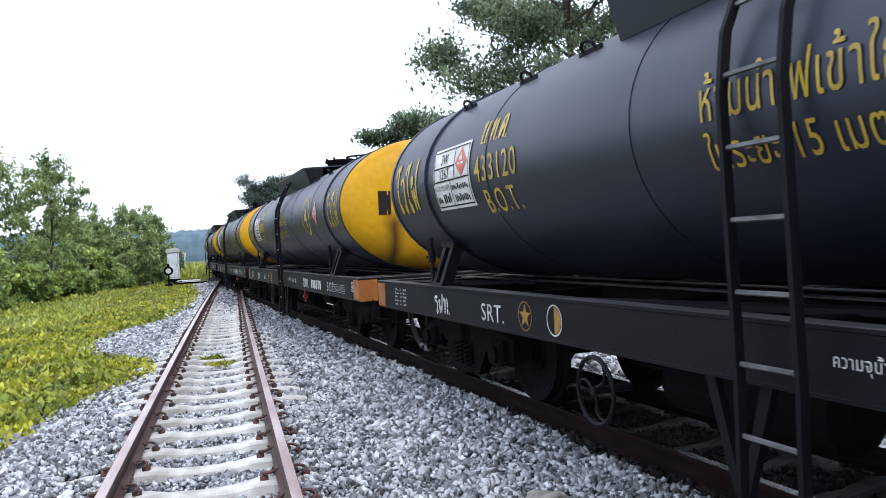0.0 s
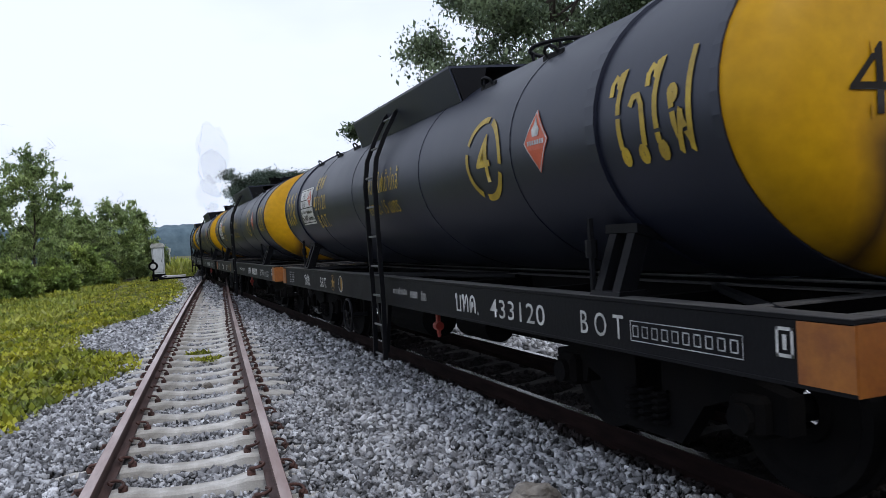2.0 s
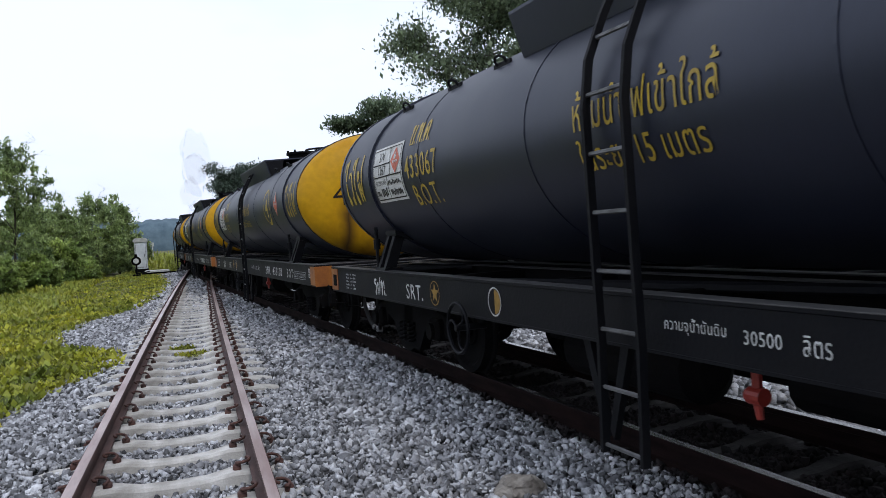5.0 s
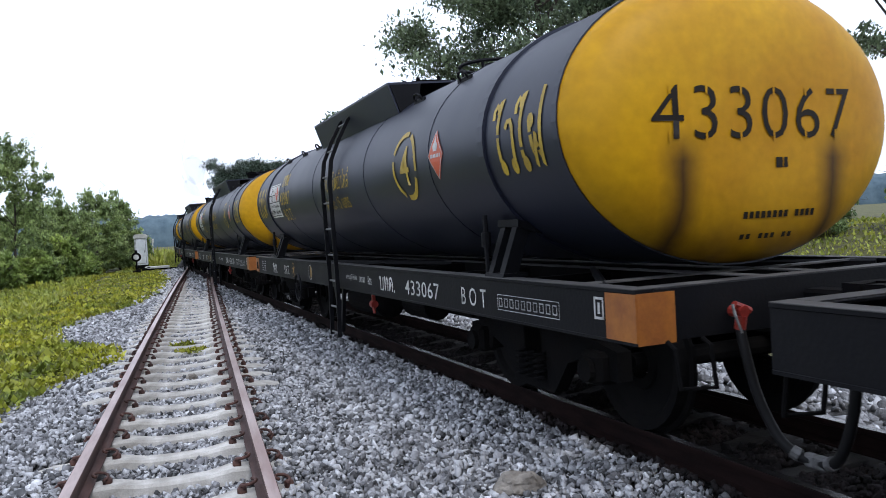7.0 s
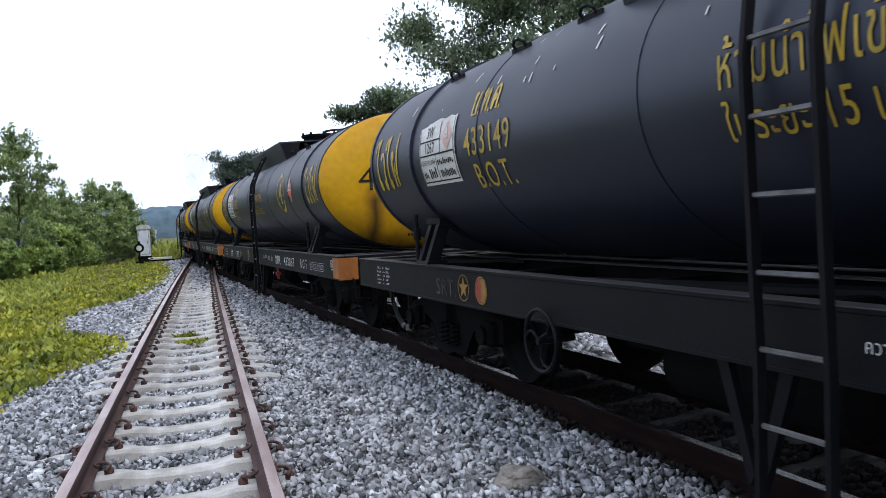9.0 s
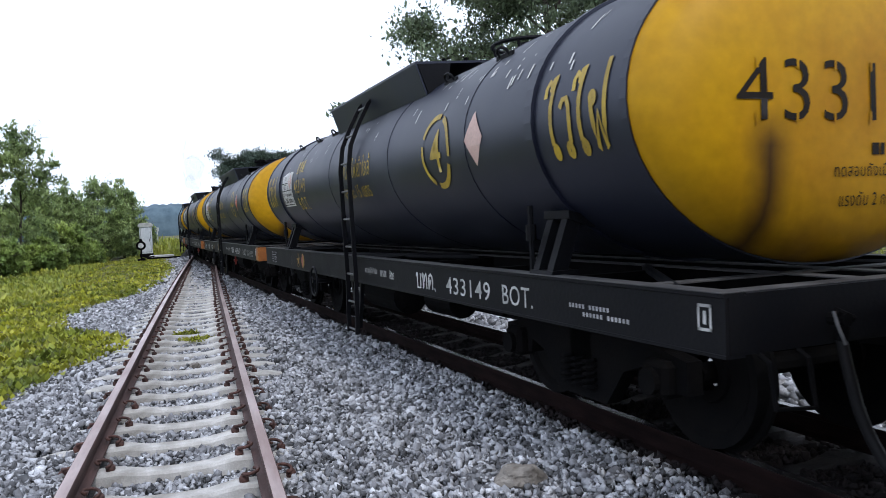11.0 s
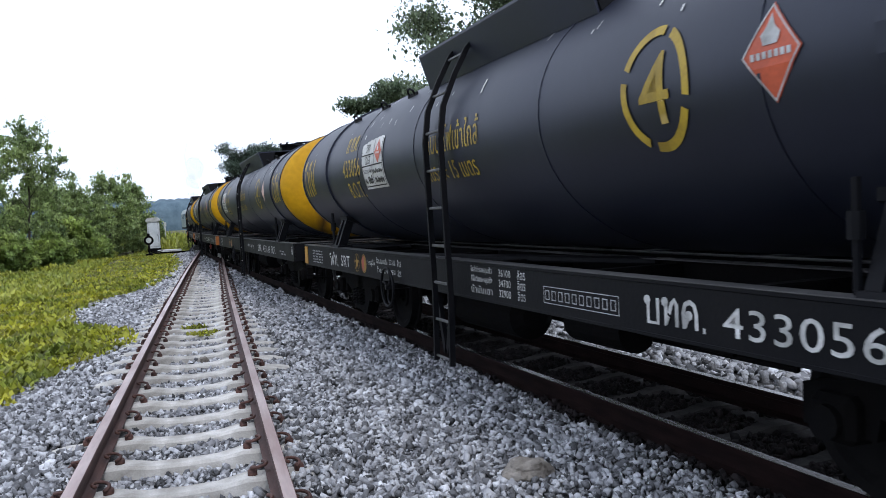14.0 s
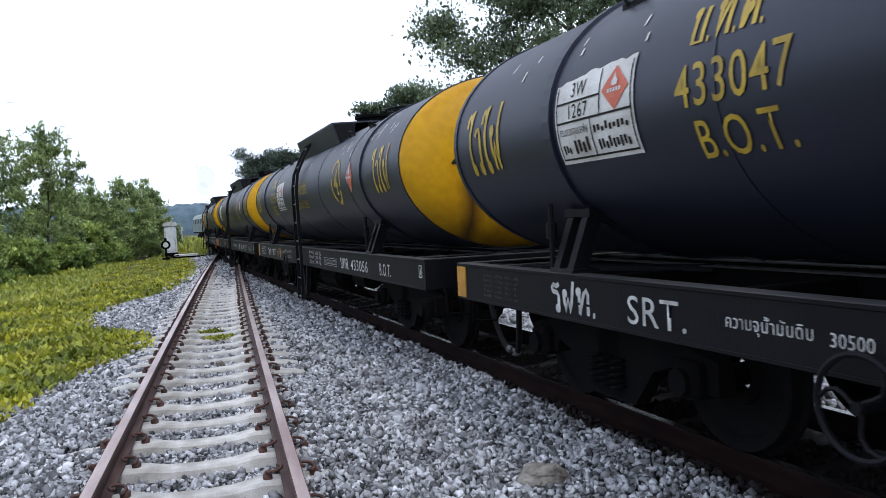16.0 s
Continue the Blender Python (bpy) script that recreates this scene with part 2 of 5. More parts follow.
def tube(bm, pts, r, seg=7, closed=False):
    """A round bar along points."""
    pts = [Vector(p) for p in pts]
    rings, n, prev = [], len(pts), None
    for i, p in enumerate(pts):
        if closed:
            d = pts[(i + 1) % n] - pts[i - 1]
        else:
            d = pts[min(i + 1, n - 1)] - pts[max(i - 1, 0)]
        q = d.to_track_quat("Z", "Y")
        side = q @ Vector((1, 0, 0))
        if prev is not None:
            side = (prev - d.normalized() * prev.dot(d.normalized())).normalized()
        up = d.normalized().cross(side)
        prev = side
        rr = r[i] if isinstance(r, (list, tuple)) else r
        rings.append([bm.verts.new(p + (side * math.cos(2 * math.pi * k / seg) + up * math.sin(2 * math.pi * k / seg)) * rr) for k in range(seg)])
    for i in range(n if closed else n - 1):
        a, b = rings[i], rings[(i + 1) % n]
        for k in range(seg):
            bm.faces.new((a[k], a[(k + 1) % seg], b[(k + 1) % seg], b[k]))
    if not closed:
        bm.faces.new(rings[0][::-1])
        bm.faces.new(rings[-1])
    return bm


def prism(bm, outline, axis, lo, hi):
    """An outline of (p, q) pushed along one axis: 'x' takes (y, z), 'y' takes (x, z), 'z' takes (x, y)."""
    def place(p, q, h):
        return {"x": (h, p, q), "y": (p, h, q), "z": (p, q, h)}[axis]
    a = [bm.verts.new(place(p, q, lo)) for p, q in outline]
    b = [bm.verts.new(place(p, q, hi)) for p, q in outline]
    n = len(a)
    bm.faces.new(a[::-1])
    bm.faces.new(b)
    for i in range(n):
        bm.faces.new((a[i], a[(i + 1) % n], b[(i + 1) % n], b[i]))
    bmesh.ops.recalc_face_normals(bm, faces=bm.faces[:])
    return bm


def sheet_mesh(name, verts, faces):
    """A mesh from arrays: verts (n, 3), faces (m, k)."""
    me = bpy.data.meshes.new(name)
    verts, faces = np.asarray(verts, np.float32), np.asarray(faces, np.int32)
    me.vertices.add(len(verts))
    me.vertices.foreach_set("co", verts.ravel())
    k = faces.shape[1]
    me.loops.add(faces.size)
    me.loops.foreach_set("vertex_index", faces.ravel())
    me.polygons.add(len(faces))
    me.polygons.foreach_set("loop_start", np.arange(0, faces.size, k, dtype=np.int32))
    me.update(calc_edges=True)
    return me


TEXTS = {}


def words(body, width, height, bold=0.002):
    """A bmesh of letters, lower left corner at the origin, in the xy plane, stretched to the given size."""
    if not body:
        return bars([(k * width / 6, 0, width / 6 * 0.65, height) for k in range(6)], 0)
    if (body, bold) not in TEXTS:
        cu = bpy.data.curves.new("letters", "FONT")
        cu.body = body
        cu.resolution_u = 3
        cu.offset = bold
        cu.space_character = 1.08
        ob = new("letters", cu)
        bpy.context.view_layer.update()
        me = bpy.data.meshes.new_from_object(ob.evaluated_get(bpy.context.evaluated_depsgraph_get()))
        bpy.data.objects.remove(ob)
        bpy.data.curves.remove(cu)
        TEXTS[body, bold] = me
    bm = bmesh.new()
    bm.from_mesh(TEXTS[body, bold])
    xs, ys = [v.co.x for v in bm.verts], [v.co.y for v in bm.verts]
    x0, x1, y0, y1 = min(xs), max(xs), min(ys), max(ys)
    for v in bm.verts:
        v.co = ((v.co.x - x0) / (x1 - x0) * width, (v.co.y - y0) / (y1 - y0) * height, 0)
    return bm


def loop(x, y, rx, ry, a0=0, a1=360, n=10):
    return [(x + rx * math.cos(radians(a0 + (a1 - a0) * k / n)), y + ry * math.sin(radians(a0 + (a1 - a0) * k / n))) for k in range(n + 1)]


# looped Thai letters as brush strokes in a box one unit high; each has its width and its strokes
GLYPHS = {
    "ไ": (0.34, [[(-0.02, 0.74), (-0.02, 0.86), (0.05, 0.94), (0.12, 0.90), (0.13, 0.80), (0.18, 0.96), (0.25, 1.00), (0.20, 0.84), (0.15, 0.62), (0.14, 0.40), (0.15, 0.16)], loop(0.20, 0.08, 0.055, 0.07)]),
    "ว": (0.34, [[(0.02, 0.58), (0.09, 0.67), (0.20, 0.68), (0.27, 0.58), (0.28, 0.40), (0.25, 0.16)], loop(0.19, 0.08, 0.06, 0.07)]),
    "ฟ": (0.50, [loop(0.10, 0.60, 0.055, 0.06), [(0.05, 0.58), (0.09, 0.30), (0.12, 0.03), (0.24, 0.44), (0.34, 0.03), (0.38, 0.30), (0.46, 1.0)]]),
    "ร": (0.44, [loop(0.32, 0.09, 0.06, 0.07), [(0.36, 0.14), (0.36, 0.48), (0.28, 0.60), (0.12, 0.62), (0.06, 0.74), (0.14, 0.84), (0.28, 0.80), (0.38, 0.88)]]),
    "ท": (0.52, [loop(0.09, 0.70, 0.06, 0.07), [(0.12, 0.66), (0.12, 0.02), (0.30, 0.66), (0.40, 0.78), (0.46, 0.64), (0.46, 0.02)]]),
    "บ": (0.50, [loop(0.09, 0.70, 0.06, 0.07), [(0.12, 0.66), (0.12, 0.04), (0.44, 0.04), (0.44, 0.78)]]),
    "ค": (0.50, [[(0.08, 0.02), (0.06, 0.46), (0.12, 0.70), (0.26, 0.78), (0.38, 0.70), (0.44, 0.46), (0.44, 0.02)], loop(0.22, 0.40, 0.06, 0.07), [(0.20, 0.34), (0.10, 0.08)]]),
    ".": (0.16, [[(0.04, 0.05), (0.11, 0.05)]]),
}


def brushed(body, width, height, pen=0.03, cut=0):
    """Flat hand-cut stencil letters from strokes; every so many stretches a bridge is left open."""
    total = sum(GLYPHS[c][0] for c in body) + 0.08 * (len(body) - 1)
    bm, x0, count = bmesh.new(), 0.0, 0
    for c in body:
        wide, lines = GLYPHS[c]
        for line in lines:
            pts = [Vector(((x0 + x) / total * width, y * height)) for x, y in line]
            runs, run_now = [], [pts[0]]
            for a, b in zip(pts, pts[1:]):
                count += 1
                if cut and (b - a).length > 2.5 * pen and count % cut == 0:
                    u = (b - a).normalized() * pen * 0.25
                    runs.append(run_now + [(a + b) / 2 - u])
                    run_now = [(a + b) / 2 + u]
                run_now.append(b)
            runs.append(run_now)
            for p in runs:
                pairs = []
                for k in range(len(p)):
                    u = (p[min(k + 1, len(p) - 1)] - p[max(k - 1, 0)])
                    if k in (0, len(p) - 1) and (p[0] - p[-1]).length < 1e-6:
                        u = p[1] - p[-2]
                    u.normalize()
                    n = Vector((-u.y, u.x)) * pen / 2
                    pairs.append([bm.verts.new((*(p[k] - n), 0)), bm.verts.new((*(p[k] + n), 0))])
                for (a, b), (c2, d2) in zip(pairs, pairs[1:]):
                    bm.faces.new((a, c2, d2, b))
        x0 += wide + 0.08
    return bm


# ---- the two tracks: one straight, the other closing on it to a turnout ahead ----
def line_one(y):
    return 0.00021 * y * y if y < 60 else 0.756 + 0.0252 * (y - 60) - 0.0017 * max(0.0, y - 68) ** 2


def line_two(y):
    if y > 60:
        return line_one(y) - 0.546
    q = max(y, 0.0)
    return 3.747 - 0.0841 * y - 0.000299 * q * q + 0.00001197 * q ** 3


GAUGE = 0.5325
STEPS = [-70 + 0.5 * i for i in range(440)]
ARC = [0.0]
for k in range(1, len(STEPS)):
    ARC.append(ARC[-1] + math.hypot(STEPS[k] - STEPS[k - 1], line_two(STEPS[k]) - line_two(STEPS[k - 1])))
ARC0 = ARC[STEPS.index(0.0)]
ARC = [a - ARC0 for a in ARC]


def on_track(s):
    """The point at s metres along the train's track, counted from beside the camera."""
    y = float(np.interp(s, ARC, STEPS))
    return Vector((line_two(y), y, 0.0))


def rail_mesh(line, side, y0, y1, head_only):
    """A flat-bottomed rail; its running head is a mesh of its own."""
    prof = [(-0.034, 0.0), (0.034, 0.0), (0.036, -0.008), (0.034, -0.034), (0.010, -0.045), (0.009, -0.125), (0.062, -0.142), (0.062, -0.152),
            (-0.062, -0.152), (-0.062, -0.142), (-0.009, -0.125), (-0.010, -0.045), (-0.034, -0.034), (-0.036, -0.008)]
    if head_only:
        prof = [(-0.030, 0.002), (0.030, 0.002), (0.030, -0.004), (-0.030, -0.004)]
    bm, rings, y = bmesh.new(), [], y0
    while y <= y1 + 1e-6:
        d = (line(y + 0.1) - line(y - 0.1)) / 0.2
        rings.append([bm.verts.new((line(y) + side * GAUGE * math.hypot(1, d) + p, y, q)) for p, q in prof])
        y += 1.5
    for a, b in zip(rings, rings[1:]):
        for k in range(len(prof)):
            bm.faces.new((a[k], b[k], b[(k + 1) % len(prof)], a[(k + 1) % len(prof)]))
    bm.faces.new(rings[0])
    bm.faces.new(rings[-1][::-1])
    bmesh.ops.recalc_face_normals(bm, faces=bm.faces[:])
    return bm


for line, y0, y1, face, flank, label in ((line_one, -8, 46, "head", "rail", "rusty steel rail of the empty straight track"), (line_two, -60, 130, "shiny", "dark_rail", "rusty rail with a worn bright head under the train")):
    for side in (-1, 1):
        rail = tagged(link("rail", rail_mesh(line, side, y0, y1, False), M[flank]), label, "rail", "rails of the two tracks")
        part("running_surface", rail_mesh(line, side, y0, y1, True), M[face], rail, "smooth worn top of the rail")


def sleeper_mesh():
    """Prestressed concrete sleeper: higher at the rail seats, waisted in the middle."""
    bm = bmesh.new()
    rows = [(-0.95, 0.086, -0.200), (-0.80, 0.090, -0.172), (-0.36, 0.088, -0.158), (-0.20, 0.076, -0.185), (0.0, 0.072, -0.190),
            (0.20, 0.076, -0.185), (0.36, 0.088, -0.158), (0.80, 0.090, -0.172), (0.95, 0.086, -0.200)]
    rings = []
    for x, w, z in rows:
        rings.append([bm.verts.new(c) for c in ((x, -w - 0.03, -0.36), (x, -w, z - 0.018), (x, -w + 0.018, z), (x, w - 0.018, z), (x, w, z - 0.018), (x, w + 0.03, -0.36))])
    for a, b in zip(rings, rings[1:]):
        for k in range(5):
            bm.faces.new((a[k], b[k], b[k + 1], a[k + 1]))
    bm.faces.new(rings[0])
    bm.faces.new(rings[-1][::-1])
    bmesh.ops.recalc_face_normals(bm, faces=bm.faces[:])
    return bm


def clip_mesh():
    """A looped spring clip in its cast shoulder."""
    bm = bmesh.new()
    pts = []
    for k in range(11):
        a = math.pi * (-0.35 + 1.7 * k / 10)
        pts.append((0.045 * math.cos(a) + 0.035, 0.052 * math.sin(a), -0.118 + 0.022 * math.sin(a * 0.5)))
    tube(bm, pts, 0.0105, 6)
    box(bm, (0.075, 0, -0.150), (0.055, 0.06, 0.05), 0.012)
    return bm


proto_sleeper = link("concrete_sleeper", sleeper_mesh(), M["concrete"])
tagged(proto_sleeper, "pale concrete railway sleeper bedded in grey ballast", "sleeper", "sleepers of the empty track")
proto_clip = link("rail_clip", clip_mesh(), M["clip"], proto_sleeper, "rusty looped spring clip", True)
CLIPS = []
for side in (-1, 1):
    for inner in (-1, 1):
        o = proto_clip if not CLIPS else proto_clip.copy()
        if CLIPS:
            scene.collection.objects.link(o)
        o.matrix_basis = pose(side * GAUGE + inner * 0.062, 0, 0, 0, 0, 0 if inner > 0 else 180)
        CLIPS.append(o)
# the train's shade is put into the concrete colour of these sleepers
bare = link("concrete_sleeper", sleeper_mesh(), M["shaded_faded"])
tagged(bare, "grimy concrete sleeper under the tank train, darkened for shade", "sleeper", "sleepers of the train's track")
rng = random.Random(4)
FIRST = 5.34
for k in range(-14, 68):
    y = FIRST + 0.6 * k
    m = pose(line_one(y) + rng.uniform(-0.012, 0.012), y + rng.uniform(-0.012, 0.012), rng.uniform(-0.008, 0.004), 0, 0, rng.uniform(-0.7, 0.7) - math.degrees(0.00042 * y))
    if k == 0:
        proto_sleeper.matrix_basis = m
    elif -5 < k < 48:
        copy_thing(proto_sleeper, m)
    else:
        so = proto_sleeper.copy()
        scene.collection.objects.link(so)
        so.matrix_basis = m
for k in range(-40, 100):
    y = 3.1 + 0.62 * k
    d = (line_two(y + 0.1) - line_two(y - 0.1)) / 0.2
    m = pose(line_two(y), y, rng.uniform(-0.03, -0.01) - 0.004, 0, 0, rng.uniform(-1, 1) - math.degrees(math.atan(d)))
    if k == 0:
        bare.matrix_basis = m
    else:
        copy_thing(bare, m)


# ---- ground ----
EDGE = [(-12, -2.1), (5, -2.0), (8.2, -1.65), (9.7, -1.38), (11.2, -0.85), (12.4, -1.0), (14.0, -2.0), (16.2, -2.4), (18.5, -2.1), (20.8, -1.35), (26, -1.0), (33, -0.95), (46, -1.9), (60, -2.4)]


def ballast_left(y):
    return float(np.interp(y, [e[0] for e in EDGE], [e[1] for e in EDGE])) + line_one(max(y, 0)) * 0.6


def ballast_right(y):
    return line_two(y) + 4.6 + 0.3 * math.sin(y * 0.7)


def level(x, y):
    """Height of the ground: the ballast bed, falling off to the verges, with slow swells."""
    left, right = line_one(max(y, 0)) - 1.3, line_two(y) + 1.5
    h = -0.225
    if abs(x - line_one(max(y, 0))) < 0.48:
        h -= 0.03
    if x < left:
        h -= min(0.10, (left - x) * 0.05)
    if x > right:
        h -= min(0.45, (x - right) * 0.22)
    h += 0.018 * noise.noise((x * 1.3, y * 1.3, 0.0))
    far = math.hypot(x, y)
    if far > 12:
        h += 0.10 * noise.noise((x * 0.12, y * 0.12, 3.0)) * min(1, (far - 12) / 20) * (1 if (x < left - 1 or x > right + 1) else 0)
    if x > 13:
        h += min(1.3, (x - 13) * 0.16)
    return h


def axis(marks):
    out = []
    for (a, b, s) in marks:
        v = a
        while v < b - 1e-6:
            out.append(v)
            v += s
    return out + [marks[-1][1]]


GX = axis([(-2500, -300, 550), (-300, -40, 40), (-40, -8, 4), (-8, 12, 0.25), (12, 40, 2.5), (40, 300, 40), (300, 2500, 550)])
GY = axis([(-2500, -300, 550), (-300, -40, 40), (-40, -4, 4), (-4, 50, 0.4), (50, 120, 5), (120, 400, 40), (400, 2500, 350)])
gv = [(x, y, level(x, y) - (0.03 if ballast_left(y) < x < ballast_right(y) else 0.0)) for y in GY for x in GX]
nx = len(GX)
gf = [(j * nx + i, j * nx + i + 1, (j + 1) * nx + i + 1, (j + 1) * nx + i) for j in range(len(GY) - 1) for i in range(nx - 1)]
ground = new("ground", sheet_mesh("ground", gv, gf))
ground.data.materials.append(M["soil"])
tagged(ground, "grassy soil verge beside the railway", "ground", kind="structure")
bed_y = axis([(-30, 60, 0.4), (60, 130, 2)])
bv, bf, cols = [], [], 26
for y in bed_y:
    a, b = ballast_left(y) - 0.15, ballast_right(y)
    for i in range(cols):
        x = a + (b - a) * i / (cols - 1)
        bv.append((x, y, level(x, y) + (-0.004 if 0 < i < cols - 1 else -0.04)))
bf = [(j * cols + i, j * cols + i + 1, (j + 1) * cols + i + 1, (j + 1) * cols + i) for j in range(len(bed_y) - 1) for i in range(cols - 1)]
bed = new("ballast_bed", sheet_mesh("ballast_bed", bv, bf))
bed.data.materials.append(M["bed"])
tagged(bed, "ballast bed, darkened to paint shaded gaps between the stones", "ballast", kind="structure")


# brownish strip between the train's rails that paints in its shade
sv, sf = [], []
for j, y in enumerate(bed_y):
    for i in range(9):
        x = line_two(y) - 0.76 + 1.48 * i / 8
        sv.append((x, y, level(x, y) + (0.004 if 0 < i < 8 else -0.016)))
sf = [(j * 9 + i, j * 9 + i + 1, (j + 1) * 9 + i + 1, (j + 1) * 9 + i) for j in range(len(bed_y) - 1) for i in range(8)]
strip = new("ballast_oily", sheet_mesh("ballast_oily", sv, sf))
strip.data.materials.append(M["shade_ballast"])
tagged(strip, "browned ballast between the train rails, darkened for shade", "ballast", kind="structure")


def stones(seed, count, x_of, y_range, size, keep, rise=0.0):
    """Many angular crushed stones, joined."""
    r = np.random.RandomState(seed)
    cube = np.array([(a, b, c) for a in (-1, 1) for b in (-1, 1) for c in (-1, 1)]) * 0.66
    tri = np.array([(0, 1, 3), (0, 3, 2), (4, 6, 7), (4, 7, 5), (0, 4, 5), (0, 5, 1), (2, 3, 7), (2, 7, 6), (0, 2, 6), (0, 6, 4), (1, 5, 7), (1, 7, 3)])
    shapes = [cube * r.uniform(0.68, 1.15, (8, 3)) + r.uniform(-0.26, 0.26, (8, 3)) for _ in range(40)]
    places = []
    u, v, w = r.uniform(0, 1, count), r.uniform(0, 1, count), r.uniform(0, 1, count)
    for a, b, c in zip(u, v, w):
        y = y_range[0] + (y_range[1] - y_range[0]) * a
        x0, x1 = x_of(y)
        x = x0 + (x1 - x0) * b
        if keep(x, y):
            places.append((x, y, level(x, y) + rise + (c - 0.35) * 0.045 + (0.045 if y < 7.8 and 0.58 < abs(x - line_one(y)) < 1.15 else 0.0) + (0.06 * min(1.0, max(0.0, (x - line_two(y) + 1.9) / 0.9)) if x - line_two(y) < -0.60 else 0.0)))
    n = len(places)
    P = np.array(places)
    pick, rot = r.randint(0, 40, n), r.normal(size=(n, 4))
    rot /= np.linalg.norm(rot, axis=1)[:, None]
    a, b, c, d = rot.T
    R = np.stack([1 - 2 * (c * c + d * d), 2 * (b * c - a * d), 2 * (b * d + a * c), 2 * (b * c + a * d), 1 - 2 * (b * b + d * d), 2 * (c * d - a * b),
                  2 * (b * d - a * c), 2 * (c * d + a * b), 1 - 2 * (b * b + c * c)], 1).reshape(n, 3, 3)
    sc = size * np.exp(r.normal(0, 0.28, (n, 1, 1))) * np.stack([r.uniform(0.9, 1.6, n), r.uniform(0.75, 1.15, n), r.uniform(0.45, 0.8, n)], 1)[:, None, :]
    V = np.einsum("nij,nkj->nki", R, np.array(shapes)[pick] * sc) + P[:, None, :]
    Fc = (tri[None] + 8 * np.arange(n)[:, None, None]).reshape(-1, 3)
    return sheet_mesh("ballast_stones", V.reshape(-1, 3), Fc)


def clear_of_sleepers(x, y):
    d = x - line_one(y)
    if abs(d) < 1.0:
        q = (y - FIRST) / 0.6
        if abs(q - round(q)) * 0.6 < 0.105:
            return abs(d) > 0.58 and noise.noise((x * 9, y * 2.1, 1.0)) > -0.30 + 1.3 * (0.85 - abs(d)) + (0.75 if y > 7.3 else 0.0)
        if abs(abs(d) - GAUGE) < 0.075:
            return False
    e = x - line_two(y)
    if -0.60 < e < 1.0:
        if abs(abs(e) - GAUGE) < 0.08:
            return False
        q = (y - 3.1) / 0.62
        if abs(q - round(q)) * 0.62 < 0.09:
            return False
    return True


# where stones take the colour darkened for the train's shade
def in_train_shade(x, y):
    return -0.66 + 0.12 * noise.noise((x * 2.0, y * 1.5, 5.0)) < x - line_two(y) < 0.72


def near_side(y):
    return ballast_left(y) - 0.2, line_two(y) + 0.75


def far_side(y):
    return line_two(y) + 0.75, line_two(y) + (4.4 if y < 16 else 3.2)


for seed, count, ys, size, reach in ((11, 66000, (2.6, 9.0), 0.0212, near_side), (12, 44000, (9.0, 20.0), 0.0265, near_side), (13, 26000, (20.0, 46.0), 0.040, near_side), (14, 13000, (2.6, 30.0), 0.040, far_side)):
    for shaded in (False, True):
        if shaded and reach is far_side:
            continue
        so = new("ballast_stones", stones(seed, count, reach, ys, size, lambda x, y: in_train_shade(x, y) == shaded and clear_of_sleepers(x, y)))
        so.data.materials.append(M["shade_ballast" if shaded else "stone"])
        tagged(so, "browned ballast stones under the train, darkened for its shade" if shaded else "loose crushed grey ballast stones between the tracks" if reach is near_side else "loose crushed grey ballast stones beyond the train", "ballast", kind="stuff")


# ---- the tank wagons ----
LONG, PITCH, BEAM, B_TOP, B_LOW = 11.45, 12.31, 1.18, 0.97, 0.69
TA, TB, TZ = 1.24, 0.87, 1.885


def yl(u):
    """A place u metres behind the wagon's front, in the wagon's own space."""
    return LONG / 2 - u


def skin(z, lift=0.006):
    """How far out the tank's side lies at a height."""
    q = max(-1.0, min(1.0, (z - TZ) / TB))
    return (TA + lift) * math.sqrt(max(0.0, 1 - q * q))


def on_tank(bm, u, z, lift=0.006):
    """Lays a flat drawing (x to the rear, y up) on the near flank of the tank, its origin at u, z."""
    for k in range(1, 24):
        h = -0.1 + 0.05 * k
        bmesh.ops.bisect_plane(bm, geom=bm.verts[:] + bm.edges[:] + bm.faces[:], plane_co=(0, h, 0), plane_no=(0, 1, 0))
    for v in bm.verts:
        zz = z + v.co.y
        v.co = (-skin(zz, lift), yl(u + v.co.x), zz)
    return bm


def on_beam(bm, u, z, lift=0.004):
    for v in bm.verts:
        v.co = (-BEAM - lift, yl(u + v.co.x), z + v.co.y)
    return bm


def bars(rows, step):
    """Small plain bars for print that is too fine to read: rows of (x, y, width, height)."""
    bm = bmesh.new()
    for x, y, w, h in rows:
        f = [bm.verts.new(c) for c in ((x, y, 0), (x + w, y, 0), (x + w, y + h, 0), (x, y + h, 0))]
        bm.faces.new(f)
    return bm


def ring_flat(bm, rx, ry, wide, gaps=4, turn=0.0, seg=56, cut=0.05):
    for k in range(seg):
        a0, a1 = 2 * math.pi * k / seg, 2 * math.pi * (k + 1) / seg
        mid = (a0 + a1) / 2 + turn
        if gaps and abs((mid * gaps / (2 * math.pi) + 0.5) % 1 - 0.5) < cut:
            continue
        c = [(math.cos(a) * (rx - w), math.sin(a) * (ry - w)) for a, w in ((a0, 0), (a1, 0), (a1, wide), (a0, wide))]
        bm.faces.new([bm.verts.new((x, y, 0)) for x, y in c])
    return bm


def disc_flat(bm, rx, ry, x=0.0, y=0.0, a0=0.0, a1=2 * math.pi, seg=28):
    vs = [bm.verts.new((x + rx * math.cos(a0 + (a1 - a0) * k / seg), y + ry * math.sin(a0 + (a1 - a0) * k / seg), 0)) for k in range(seg + (0 if a1 - a0 > 6.28 else 1))]
    bm.faces.new(vs)
    return bm


